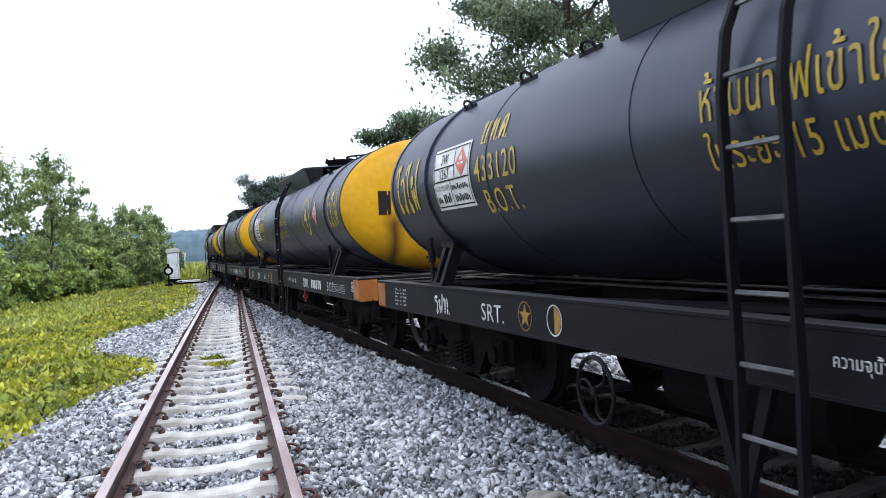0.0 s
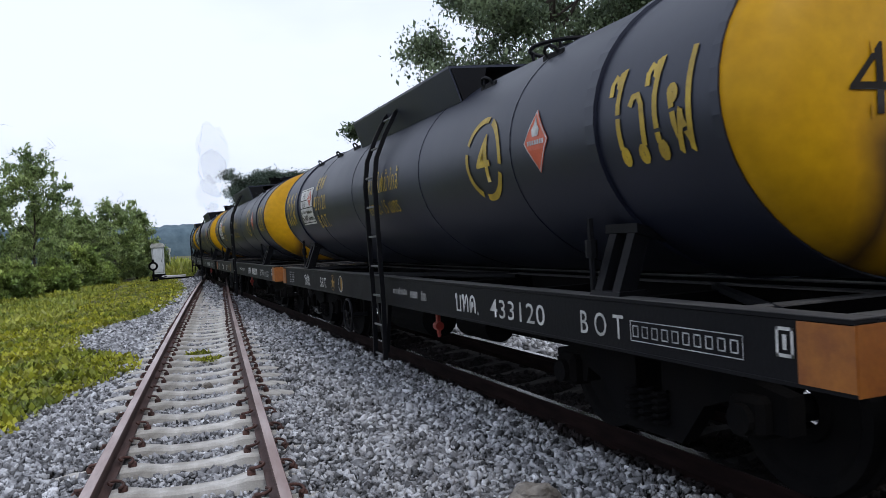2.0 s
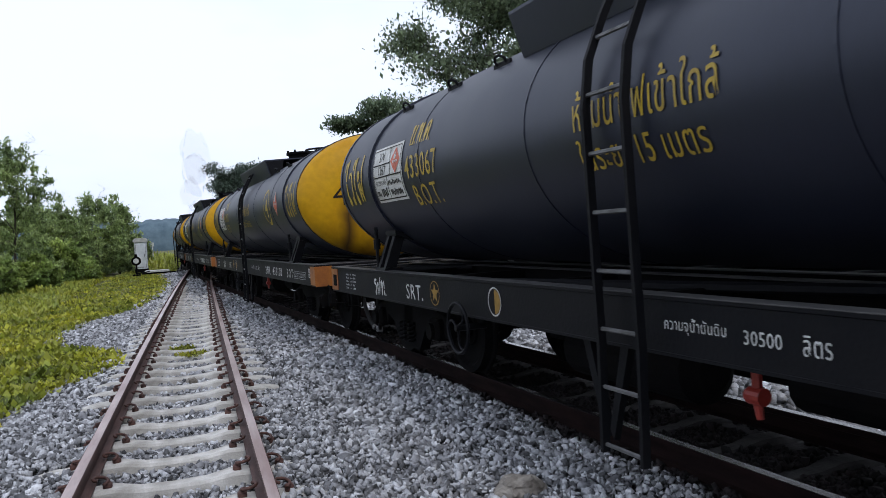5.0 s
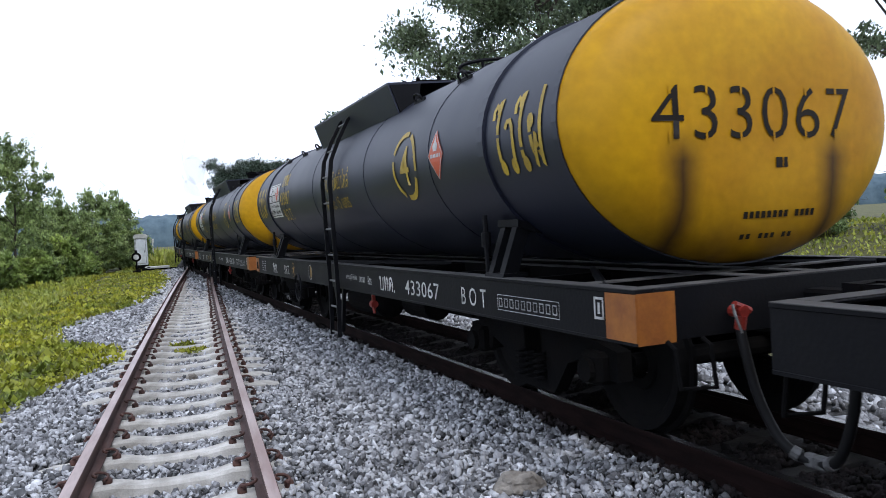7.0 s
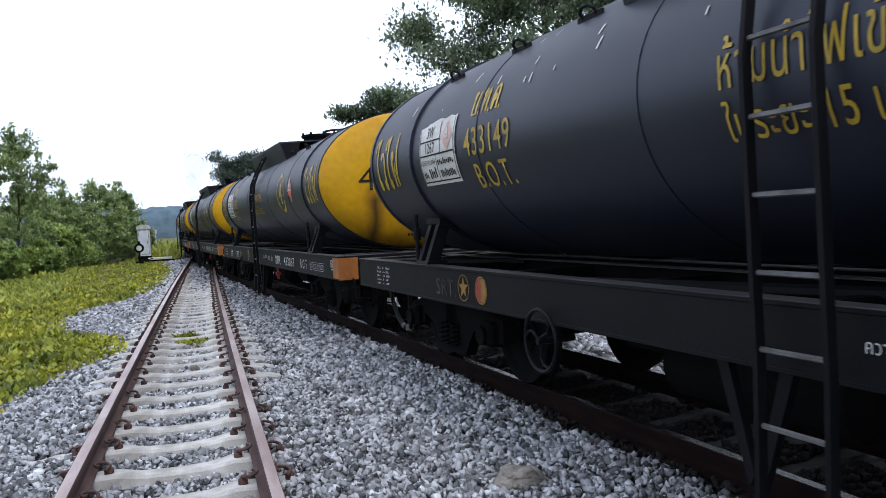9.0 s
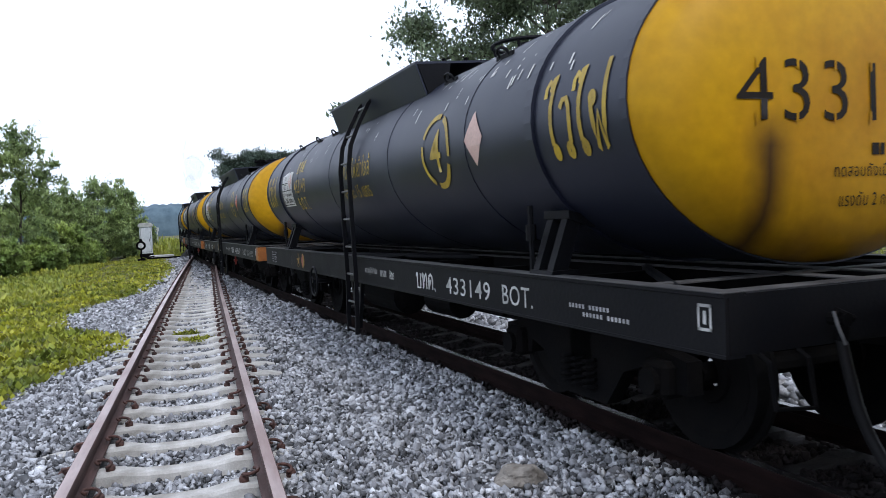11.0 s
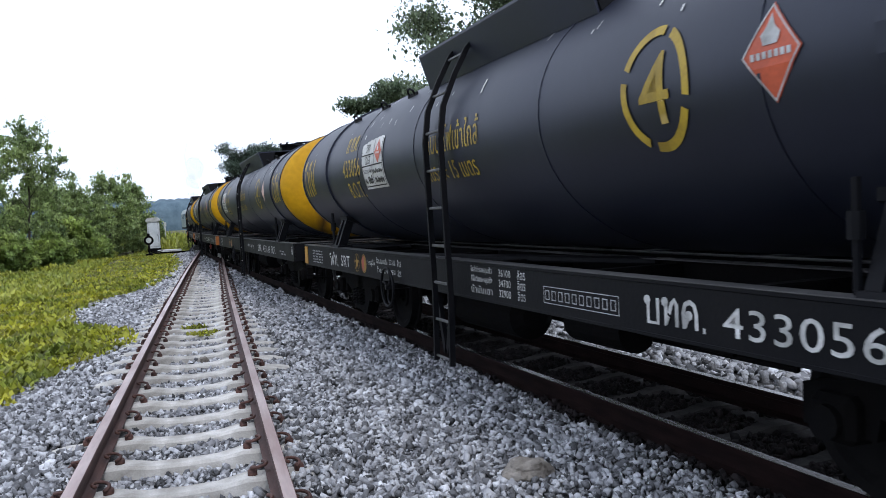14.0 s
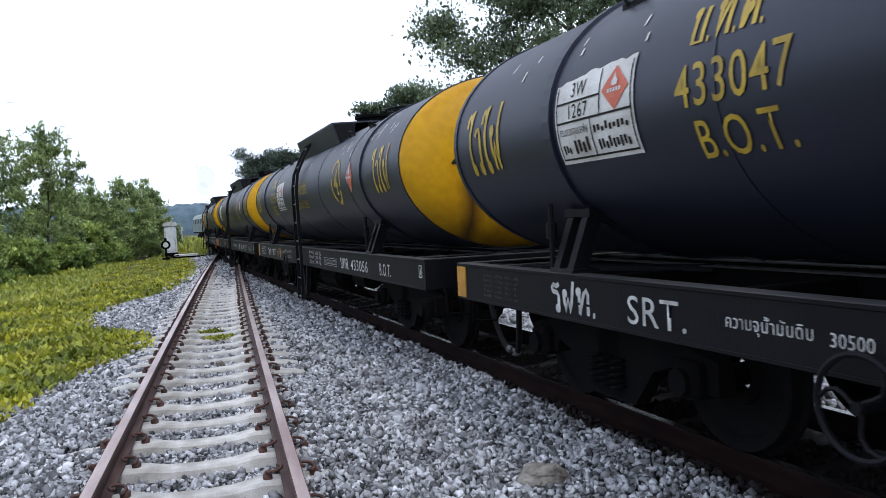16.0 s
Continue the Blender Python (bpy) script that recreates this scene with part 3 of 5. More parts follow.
def hoop(bm, u0, thick, wide, a=TA, b=TB, seg=56):
    """A raised band round the tank."""
    rings = []
    for k in range(seg):
        an = 2 * math.pi * k / seg
        row = []
        for (l, w) in ((0.0, -wide / 2), (thick, -wide / 2), (thick, wide / 2), (0.0, wide / 2)):
            row.append(bm.verts.new(((a + l) * math.cos(an), yl(u0 + w), TZ + (b + l) * math.sin(an))))
        rings.append(row)
    for k in range(seg):
        p, q = rings[k], rings[(k + 1) % seg]
        for j in range(3):
            bm.faces.new((p[j], q[j], q[j + 1], p[j + 1]))
    bmesh.ops.recalc_face_normals(bm, faces=bm.faces[:])
    return bm


def shell_mesh(u0, u1, seg=72):
    bm = bmesh.new()
    n = 12
    rings = [[bm.verts.new((TA * math.cos(2 * math.pi * k / seg), yl(u0 + (u1 - u0) * j / n), TZ + TB * math.sin(2 * math.pi * k / seg))) for k in range(seg)] for j in range(n + 1)]
    for a, b in zip(rings, rings[1:]):
        for k in range(seg):
            bm.faces.new((a[k], a[(k + 1) % seg], b[(k + 1) % seg], b[k]))
    bmesh.ops.recalc_face_normals(bm, faces=bm.faces[:])
    return bm


DOME = 0.29


def dome_bulge(x, z):
    q = min(1.0, (x / TA) ** 2 + (z / TB) ** 2)
    return DOME * (1 - q ** 2.3) ** 0.5


def dome_mesh(seg=64, rows=16):
    """A dished tank end, bulging towards -y, its centre at the origin."""
    bm = bmesh.new()
    rings = []
    for j in range(1, rows + 1):
        f = math.sin(math.pi / 2 * j / rows)
        ring = []
        for k in range(seg):
            a = 2 * math.pi * k / seg
            x, z = TA * f * math.cos(a), TB * f * math.sin(a)
            ring.append(bm.verts.new((x, -dome_bulge(x, z), z)))
        rings.append(ring)
    tip = bm.verts.new((0, -DOME, 0))
    for k in range(seg):
        bm.faces.new((tip, rings[0][k], rings[0][(k + 1) % seg]))
        for a, b in zip(rings, rings[1:]):
            bm.faces.new((a[k], b[k], b[(k + 1) % seg], a[(k + 1) % seg]))
    bmesh.ops.recalc_face_normals(bm, faces=bm.faces[:])
    return bm


def on_dome(bm, x0, z0, lift=0.006):
    """Lays a flat drawing on the rear dished end, in the dome's own space."""
    for k in range(1, 14):
        bmesh.ops.bisect_plane(bm, geom=bm.verts[:] + bm.edges[:] + bm.faces[:], plane_co=(0.1 * k, 0, 0), plane_no=(1, 0, 0))
    for v in bm.verts:
        x, z = x0 + v.co.x, z0 + v.co.y
        v.co = (x, -dome_bulge(x, z) - lift, z)
    return bm


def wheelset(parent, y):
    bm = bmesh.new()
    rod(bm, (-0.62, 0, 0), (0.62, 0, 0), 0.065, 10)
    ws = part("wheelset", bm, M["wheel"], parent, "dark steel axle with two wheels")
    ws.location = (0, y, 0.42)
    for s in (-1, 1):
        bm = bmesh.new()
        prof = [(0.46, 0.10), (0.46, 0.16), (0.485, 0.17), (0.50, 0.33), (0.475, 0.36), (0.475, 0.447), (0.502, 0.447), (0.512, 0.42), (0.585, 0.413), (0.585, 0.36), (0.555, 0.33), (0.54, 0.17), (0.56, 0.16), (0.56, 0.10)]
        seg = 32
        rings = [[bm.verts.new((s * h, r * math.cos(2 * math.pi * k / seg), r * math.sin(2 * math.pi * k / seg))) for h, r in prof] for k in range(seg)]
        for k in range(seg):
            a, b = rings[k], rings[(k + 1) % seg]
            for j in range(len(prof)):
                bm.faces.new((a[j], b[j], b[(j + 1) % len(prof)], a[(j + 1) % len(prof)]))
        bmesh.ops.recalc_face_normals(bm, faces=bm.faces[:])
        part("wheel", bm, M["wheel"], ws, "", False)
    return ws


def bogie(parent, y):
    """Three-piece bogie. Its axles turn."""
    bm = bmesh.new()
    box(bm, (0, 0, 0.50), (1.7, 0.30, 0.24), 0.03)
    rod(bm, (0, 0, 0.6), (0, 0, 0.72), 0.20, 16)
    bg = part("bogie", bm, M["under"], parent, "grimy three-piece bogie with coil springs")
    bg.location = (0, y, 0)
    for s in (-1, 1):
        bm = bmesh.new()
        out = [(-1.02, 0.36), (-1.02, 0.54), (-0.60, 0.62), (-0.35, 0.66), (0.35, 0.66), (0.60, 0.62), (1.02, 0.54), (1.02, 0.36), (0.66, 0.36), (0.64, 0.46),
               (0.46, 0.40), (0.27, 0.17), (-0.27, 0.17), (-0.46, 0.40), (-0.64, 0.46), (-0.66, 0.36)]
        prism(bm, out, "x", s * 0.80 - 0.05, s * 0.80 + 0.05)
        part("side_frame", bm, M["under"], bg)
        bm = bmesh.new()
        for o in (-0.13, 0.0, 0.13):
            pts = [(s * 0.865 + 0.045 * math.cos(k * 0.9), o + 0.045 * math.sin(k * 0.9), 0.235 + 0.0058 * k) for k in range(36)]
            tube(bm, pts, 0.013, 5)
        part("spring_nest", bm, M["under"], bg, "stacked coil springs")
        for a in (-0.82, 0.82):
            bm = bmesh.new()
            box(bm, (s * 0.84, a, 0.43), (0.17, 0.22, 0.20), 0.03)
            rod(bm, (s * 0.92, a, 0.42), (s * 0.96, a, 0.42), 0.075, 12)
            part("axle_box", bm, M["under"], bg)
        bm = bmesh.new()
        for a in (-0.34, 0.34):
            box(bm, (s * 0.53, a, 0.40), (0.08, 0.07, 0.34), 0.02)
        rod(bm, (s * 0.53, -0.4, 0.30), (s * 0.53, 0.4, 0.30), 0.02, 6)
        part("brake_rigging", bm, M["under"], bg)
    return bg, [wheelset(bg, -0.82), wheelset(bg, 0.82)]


def smooth_line(pts, n=4):
    """Points along a smooth curve through the given ones."""
    p = [Vector(q) for q in pts]
    p = [p[0] * 2 - p[1]] + p + [p[-1] * 2 - p[-2]]
    out = []
    for k in range(1, len(p) - 2):
        for j in range(n):
            f = j / n
            out.append(0.5 * (2 * p[k] + (p[k + 1] - p[k - 1]) * f + (2 * p[k - 1] - 5 * p[k] + 4 * p[k + 1] - p[k + 2]) * f * f + (3 * p[k] - p[k - 1] - 3 * p[k + 1] + p[k + 2]) * f ** 3))
    return out + [p[-2]]


def coupler(parent, rear, red):
    d = -1 if rear else 1
    y = d * LONG / 2
    bm = bmesh.new()
    box(bm, (0, y + d * 0.15, 0.80), (0.16, 0.34, 0.18), 0.02)
    prism(bm, [(-0.14, y + d * 0.30), (0.14, y + d * 0.30), (0.16, y + d * 0.42), (0.05, y + d * 0.43), (0.03, y + d * 0.36), (-0.06, y + d * 0.40), (-0.15, y + d * 0.42)], "z", 0.66, 0.94)
    part("coupler", bm, M["under"], parent, "heavy cast knuckle coupler")
    bm = bmesh.new()
    s = -0.60
    tube(bm, smooth_line([(s, y + d * 0.07, 0.74), (s, y + d * 0.10, 0.62), (s + 0.02, y + d * 0.15, 0.40), (s + 0.05, y + d * 0.24, 0.21), (s + 0.08, y + d * 0.33, 0.13), (s + 0.10, y + d * 0.405, 0.115)]), 0.026, 8)
    hs = part("brake_hose", bm, M["rubber"], parent, "black rubber brake hose", True)
    bm = bmesh.new()
    rod(bm, (s + 0.07, y + d * 0.31, 0.145), (s + 0.085, y + d * 0.345, 0.127), 0.034, 10)
    box(bm, (s + 0.10, y + d * 0.40, 0.115), (0.05, 0.07, 0.07), 0.012)
    part("hose_clamp", bm, M["clamp"], hs, "dull metal clamp")
    bm = bmesh.new()
    box(bm, (s, y + d * 0.07, 0.82), (0.055, 0.08, 0.055), 0.015)
    rod(bm, (s - 0.04, y + d * 0.08, 0.86), (s + 0.06, y + d * 0.08, 0.82), 0.020, 8)
    rod(bm, (s, y + d * 0.02, 0.82), (s, y + d * 0.11, 0.82), 0.032, 10)
    rod(bm, (s, y + d * 0.085, 0.80), (s, y + d * 0.07, 0.73), 0.030, 10)
    cock = part("brake_cock", bm, M["red" if red else "under"], parent, "red-painted brake cock" if red else "grimy brake cock")
    bm = bmesh.new()
    tube(bm, [(s - 0.05, y + d * 0.08, 0.86), (s - 0.06, y + d * 0.11, 0.80), (s - 0.05, y + d * 0.14, 0.72)], 0.008, 6)
    part("cock_handle", bm, M["clamp"], cock, "bare metal handle")
    bm = bmesh.new()
    tube(bm, [(-1.02, y + d * 0.02, 0.70), (-1.02, y + d * 0.08, 0.67), (-1.02, y + d * 0.11, 0.48), (-0.80, y + d * 0.11, 0.46), (-0.80, y + d * 0.08, 0.67), (-0.80, y + d * 0.02, 0.70)], 0.013, 6)
    part("foot_stirrup", bm, M["under"], parent)


# places of the beam lettering, in metres behind the wagon's front: owner in Thai, owner, star, disc, capacity, class, number, class in Latin; hand wheel; ring on the tank
LAYOUT = {
    "433120": (1.82, 2.87, 3.61, 4.02, 6.15, 7.75, 8.40, 9.62, 4.58, 0.49, 8.53),
    "433067": (1.65, 2.60, 3.27, 4.36, 6.15, 7.35, 8.08, 9.32, 3.86, 0.61, 8.39),
    "433149": (None, 2.20, 2.74, 3.05, 6.15, 7.69, 8.36, 9.35, 4.00, 0.60, 8.39),
    "433056": (1.50, 2.08, 2.80, 3.08, 3.24, 8.10, 8.65, 9.95, 4.10, 0.65, 8.30),
    "433047": (1.51, 2.34, None, None, 3.16, 8.10, 8.67, 9.95, 3.90, 0.62, 8.39),
}


def wagon(number, kind, text, hazard="hazard", orange_front=True, orange_rear=True, placard_first=True, note=False, fouled=False):
    """A black bogie tank wagon with yellow dished ends on a low black frame. kind 'a' has its tank set back from the front, 'b' does not."""
    u_front, u_rear = (0.80 if number == "433149" else 0.89, 10.87) if kind == "a" else (0.23 if text == "c" else 0.42, 10.98)
    u_b1, u_b2 = (1.88, 9.93) if kind == "a" else (1.73 if text == "c" else 1.80, 9.52)
    n_torn = fouled
    w = new("tank_wagon")
    tagged(w, ("black oil tank wagon with yellow dished ends, marked %s" % number) if number else "black oil tank wagon with yellow dished ends, further up the train", "tank wagon", "wagons of the train")
    # frame
    for s in (-1, 1):
        bm = bmesh.new()
        prism(bm, [(s * (BEAM + a), h) for a, h in ((0.007, B_TOP), (-0.105, B_TOP), (-0.105, B_TOP - 0.018), (-0.016, B_TOP - 0.018), (-0.016, B_LOW + 0.018), (-0.105, B_LOW + 0.018), (-0.105, B_LOW), (0.003, B_LOW), (0.003, B_LOW + 0.016), (0.0, B_LOW + 0.018), (0.0, B_TOP - 0.020), (0.007, B_TOP - 0.016))], "y", -LONG / 2, LONG / 2)
        part("side_beam", bm, M["frame"], w)
        bm = bmesh.new()
        box(bm, (s * (BEAM - 0.049), 0, B_TOP + 0.003), (0.116, LONG - 0.004, 0.006), 0.002)
        part("flange_top", bm, M["lit_dust"], w, "dusted worn top of the side beam, paled for caught light")
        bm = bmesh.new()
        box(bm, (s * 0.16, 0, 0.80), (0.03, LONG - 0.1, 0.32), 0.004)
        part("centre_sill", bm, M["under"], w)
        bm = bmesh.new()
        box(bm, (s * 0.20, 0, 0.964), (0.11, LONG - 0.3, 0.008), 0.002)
        part("sill_flange", bm, M["lit_dust"], w)
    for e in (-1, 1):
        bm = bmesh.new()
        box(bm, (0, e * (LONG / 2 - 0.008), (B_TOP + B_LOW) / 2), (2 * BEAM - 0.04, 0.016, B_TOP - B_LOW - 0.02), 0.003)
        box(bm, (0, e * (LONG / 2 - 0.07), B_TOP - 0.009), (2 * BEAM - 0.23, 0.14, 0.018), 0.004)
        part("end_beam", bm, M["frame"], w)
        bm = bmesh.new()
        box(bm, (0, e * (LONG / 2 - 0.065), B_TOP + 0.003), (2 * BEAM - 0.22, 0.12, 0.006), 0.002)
        part("flange_top", bm, M["lit_dust"], w)
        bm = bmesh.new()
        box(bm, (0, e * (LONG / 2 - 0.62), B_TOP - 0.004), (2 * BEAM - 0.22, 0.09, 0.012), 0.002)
        part("deck_strip", bm, M["lit_dust"], w)
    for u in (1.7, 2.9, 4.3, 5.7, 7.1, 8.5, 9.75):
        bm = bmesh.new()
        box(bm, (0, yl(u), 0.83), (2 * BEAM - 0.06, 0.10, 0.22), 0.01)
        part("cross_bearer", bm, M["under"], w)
    for u0, u1, s in ((0.4, 1.9, -1), (0.4, 1.9, 1), (4.2, 6.9, -1), (11.0, 9.6, 1), (11.0, 9.6, -1)):
        bm = bmesh.new()
        rod(bm, (s * 1.05, yl(u0), 0.945), (s * 0.2, yl(u1), 0.945), 0.03, 6)
        part("frame_brace", bm, M["frame"], w)
    # orange corner plates
    for u, on in ((0.0, orange_front), (LONG, orange_rear)):
        if not on:
            continue
        e, wide = 1 if u == 0 else -1, 0.262 if text == "a" else 0.17
        for s in (-1, 1):
            bm = bmesh.new()
            box(bm, (s * (BEAM + 0.004), yl(u) - e * (0.5 * wide - 0.003), (B_TOP + B_LOW) / 2 - 0.002), (0.008, wide, B_TOP - B_LOW - 0.038))
            box(bm, (s * (BEAM - 0.115), yl(u) + e * 0.003, (B_TOP + B_LOW) / 2 - 0.008), (0.23, 0.006, B_TOP - B_LOW - 0.02))
            part("corner_plate", bm, M["orange" if text == "a" else "corner_yellow"], w, "orange-painted frame corner" if text == "a" else "yellow-painted frame corner")
    if number == "433067":
        bm = bmesh.new()
        box(bm, (-BEAM - 0.010, yl(0.155), (B_TOP + B_LOW) / 2 - 0.01), (0.008, 0.13, 0.13), 0.002)
        part("lamp_socket", bm, M["under"], w, "dark square lamp socket on the orange corner")
    # tank
    shell = part("tank_shell", shell_mesh(u_front, u_rear), M["tank"], w, "satin black tank barrel", True)
    for u, e in ((u_front, 180), (u_rear, 0)):
        dome = part("tank_end", dome_mesh(), M["yellow"], w, "yellow dished tank end with rust runs", True)
        dome.matrix_basis = pose(0, yl(u), TZ, 0, 0, e)
        if e == 0:
            part("number", on_dome(words(number, 1.48, 0.30, -0.007), -0.80, -0.14), M["ink"], dome, "black stencilled wagon number")
            tagged(part("stencil_bridge", on_dome(bars([(1.48 * (k + f) / 6, h, 0.014, 0.06) for k in range(6) for f, h in ((0.42, -0.01), (0.46, 0.25))], 0), -0.80, -0.14, 0.009), M["yellow"], dome), kind="stuff")
            if note:
                part("test_note", on_dome(words("ทดสอบถังเมื่อ 28/06", 0.62, 0.075), -0.20, -0.42), M["ink"], dome, "black test date")
                part("pressure_note", on_dome(words("แรงดัน 2 กก./ตร.ซม.", 0.62, 0.075), -0.16, -0.57), M["ink"], dome, "black test pressure")
            else:
                tagged(part("test_note", on_dome(bars([(0.044 * k, 0.0, 0.030, 0.040) for k in range(13) if k != 8] + [(0.046 * k, -0.12, 0.028, 0.03) for k in range(9) if k % 4 != 2], 0), -0.18, -0.60), M["ink"], dome, "small black print"), kind="stuff")
            part("small_mark", on_dome(bars([(0, 0, 0.05, 0.06), (0.06, 0, 0.03, 0.06)], 0), 0.06, -0.31), M["ink"], dome)
        bm = hoop(bmesh.new(), u, 0.010, 0.05)
        part("rim_seam", bm, M["tank"], w)
    for u in (u_b1, u_b2):
        part("strap", hoop(bmesh.new(), u, 0.022, 0.085), M["tank"], w, "raised strap round the tank")
    for u in (3.2, 5.0, 7.2, 8.95):
        part("weld_seam", hoop(bmesh.new(), u, 0.005, 0.018), M["tank"], w)
    # saddles: slanted A-shaped plates at the straps
    for u in (u_b1 - 0.05, u_b2 - 0.08):
        for s in (-1, 1):
            bm = bmesh.new()
            for o in (-0.085, 0.085):
                prism(bm, [(s * 1.16, B_TOP), (s * 1.05, B_TOP), (s * 0.93, 1.32), (s * 1.03, 1.32)], "y", yl(u) + o - 0.035, yl(u) + o + 0.035)
            prism(bm, [(s * 1.17, B_TOP + 0.002), (s * 0.98, B_TOP + 0.002), (s * 0.98, B_TOP + 0.03), (s * 1.16, B_TOP + 0.03)], "y", yl(u) - 0.14, yl(u) + 0.14)
            prism(bm, [(s * 1.04, 1.31), (s * 0.86, 1.25), (s * 0.86, 1.31), (s * 1.04, 1.36)], "y", yl(u) - 0.15, yl(u) + 0.15)
            part("saddle", bm, M["frame"], w, "tank saddle of two slanted plates")
            bm = bmesh.new()
            rod(bm, (s * 1.13, yl(u) + 0.16, 0.98), (s * 1.14, yl(u) + 0.15, 1.40), 0.018, 6)
            rod(bm, (s * 1.135, yl(u) + 0.156, 1.18), (s * 1.137, yl(u) + 0.153, 1.28), 0.034, 8)
            part("hold_down_bolt", bm, M["frame"], w)
    # walkway along the top
    u0, u1 = (4.55, 7.55) if kind == "a" else (4.75, 7.45)
    for s in (-1, 1):
        bm = bmesh.new()
        prism(bm, [(s * 0.30, 2.775), (s * 1.04, 2.735), (s * 1.055, 2.735), (s * 1.055, 2.715), (s * 0.96, 2.44), (s * 0.945, 2.445), (s * 1.035, 2.715), (s * 0.30, 2.755)], "y", yl(u1), yl(u0))
        part("walkway", bm, M["tank"], w, "dark steel walkway with a slanting side plate")
        for k in range(5):
            u = u0 + (u1 - u0) * k / 4
            bm = bmesh.new()
            prism(bm, [(s * 0.75, 2.56), (s * 0.93, 2.42), (s * 1.035, 2.71), (s * 0.72, 2.73)], "y", yl(u) - 0.012, yl(u) + 0.012)
            part("bracket", bm, M["frame"], w)
    bm = bmesh.new()
    rod(bm, (0, yl(6.0), 2.72), (0, yl(6.0), 2.98), 0.30, 24)
    rod(bm, (0, yl(6.0), 2.98), (0, yl(6.0), 3.02), 0.34, 24)
    for k in range(8):
        a = 2 * math.pi * k / 8
        rod(bm, (0.31 * math.cos(a), yl(6.0) + 0.31 * math.sin(a), 2.98), (0.31 * math.cos(a), yl(6.0) + 0.31 * math.sin(a), 3.06), 0.022, 6)
    part("manhole", bm, M["under"], w, "bolted manhole on the tank top")
    bm = bmesh.new()
    c = (0.0, yl(7.72), 2.88)
    tube(bm, [(c[0] + 0.34 * math.cos(2 * math.pi * k / 20), c[1] + 0.34 * math.sin(2 * math.pi * k / 20), c[2]) for k in range(20)], 0.018, 6, True)
    for k in range(4):
        a = math.pi / 4 + math.pi / 2 * k
        rod(bm, (c[0] + 0.34 * math.cos(a), c[1] + 0.34 * math.sin(a), c[2]), (c[0] + 0.3 * math.cos(a), c[1] + 0.3 * math.sin(a), 2.72), 0.014, 6)
    rod(bm, (0, c[1], 2.74), (0, c[1], 2.90), 0.10, 12)
    part("valve_guard", bm, M["frame"], w, "round guard rail over the top valve")
    # lifting eyes
    for u in (2.2, 3.3, 4.15, 8.0, 9.0):
        bm = bmesh.new()
        x, z, d = -skin(2.48), 2.48, Vector((-0.55, 0, 0.83))
        base = Vector((x, yl(u), z))
        tube(bm, [base + Vector((0, -0.07, 0)), base + Vector((0, -0.07, 0)) + d * 0.05, base + Vector((0, -0.03, 0)) + d * 0.075, base + Vector((0, 0.03, 0)) + d * 0.075, base + Vector((0, 0.07, 0)) + d * 0.05, base + Vector((0, 0.07, 0))], 0.011, 6)
        box(bm, base, (0.02, 0.26, 0.05), 0.004)
        part("lifting_eye", bm, M["frame"], w)
    # ladder
    lu = 5.92 if kind == "a" else 5.61
    way = [(1.26, 0.16), (1.25, 0.70), (1.26, 1.2), (1.275, 1.9), (1.24, 2.15), (1.14, 2.38), (1.02, 2.60), (0.86, 2.76)]
    lad = part("ladder", bmesh.new(), M["frame"], w, "black steel ladder up the tank side")
    for o in (-0.165, 0.165):
        bm = bmesh.new()
        prism(bm, [(-x, z) for x, z in way] + [(-x - 0.045, z) for x, z in reversed(way)], "y", yl(lu + o) - 0.012, yl(lu + o) + 0.012)
        part("stile", bm, M["frame"], lad)
    for k in range(9):
        h = 0.20 + 0.295 * k
        x = float(np.interp(h, [q[1] for q in way], [q[0] for q in way])) + 0.02
        bm = bmesh.new()
        rod(bm, (-x, yl(lu - 0.165), h), (-x, yl(lu + 0.165), h), 0.012, 6)
        # lighter metal than the stiles: sky light on the rungs is painted in
        part("rung", bm, M["clamp"], lad, "steel rung, paled for the sky it catches")
    # V hanger and brake gear under the frame
    bm = bmesh.new()
    vu = lu - 0.35
    prism(bm, [(yl(vu - 0.22), 0.70), (yl(vu - 0.15), 0.70), (yl(vu - 0.01), 0.22), (yl(vu - 0.04), 0.16)], "x", -1.13, -1.09)
    prism(bm, [(yl(vu + 0.22), 0.70), (yl(vu + 0.15), 0.70), (yl(vu + 0.01), 0.22), (yl(vu + 0.04), 0.16)], "x", -1.13, -1.09)
    part("v_hanger", bm, M["frame"], w, "V-shaped steel hanger")
    p_thai, p_owner, c1, c2, cu, nu, num, bu, hu, hz, four = LAYOUT.get(number, LAYOUT["433120"])
    bm = bmesh.new()
    tube(bm, [(-1.25, yl(hu) + 0.185 * math.cos(2 * math.pi * k / 28), hz + 0.185 * math.sin(2 * math.pi * k / 28)) for k in range(28)], 0.014, 6, True)
    for k in range(3):
        pts = []
        for j in range(6):
            r, a = 0.18 * j / 5, 2 * math.pi * k / 3 + 0.5 * math.sin(j / 5 * math.pi)
            pts.append((-1.25, yl(hu) + r * math.cos(a), hz + r * math.sin(a)))
        tube(bm, pts, 0.010, 6)
    rod(bm, (-1.27, yl(hu), hz), (-1.02, yl(hu), hz), 0.024, 8)
    part("hand_wheel", bm, M["frame"], w, "spoked hand brake wheel")
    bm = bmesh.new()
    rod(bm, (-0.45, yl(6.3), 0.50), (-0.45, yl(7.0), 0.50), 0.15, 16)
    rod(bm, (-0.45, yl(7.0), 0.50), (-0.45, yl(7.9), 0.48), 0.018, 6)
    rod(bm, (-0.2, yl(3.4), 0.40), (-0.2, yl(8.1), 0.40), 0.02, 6)
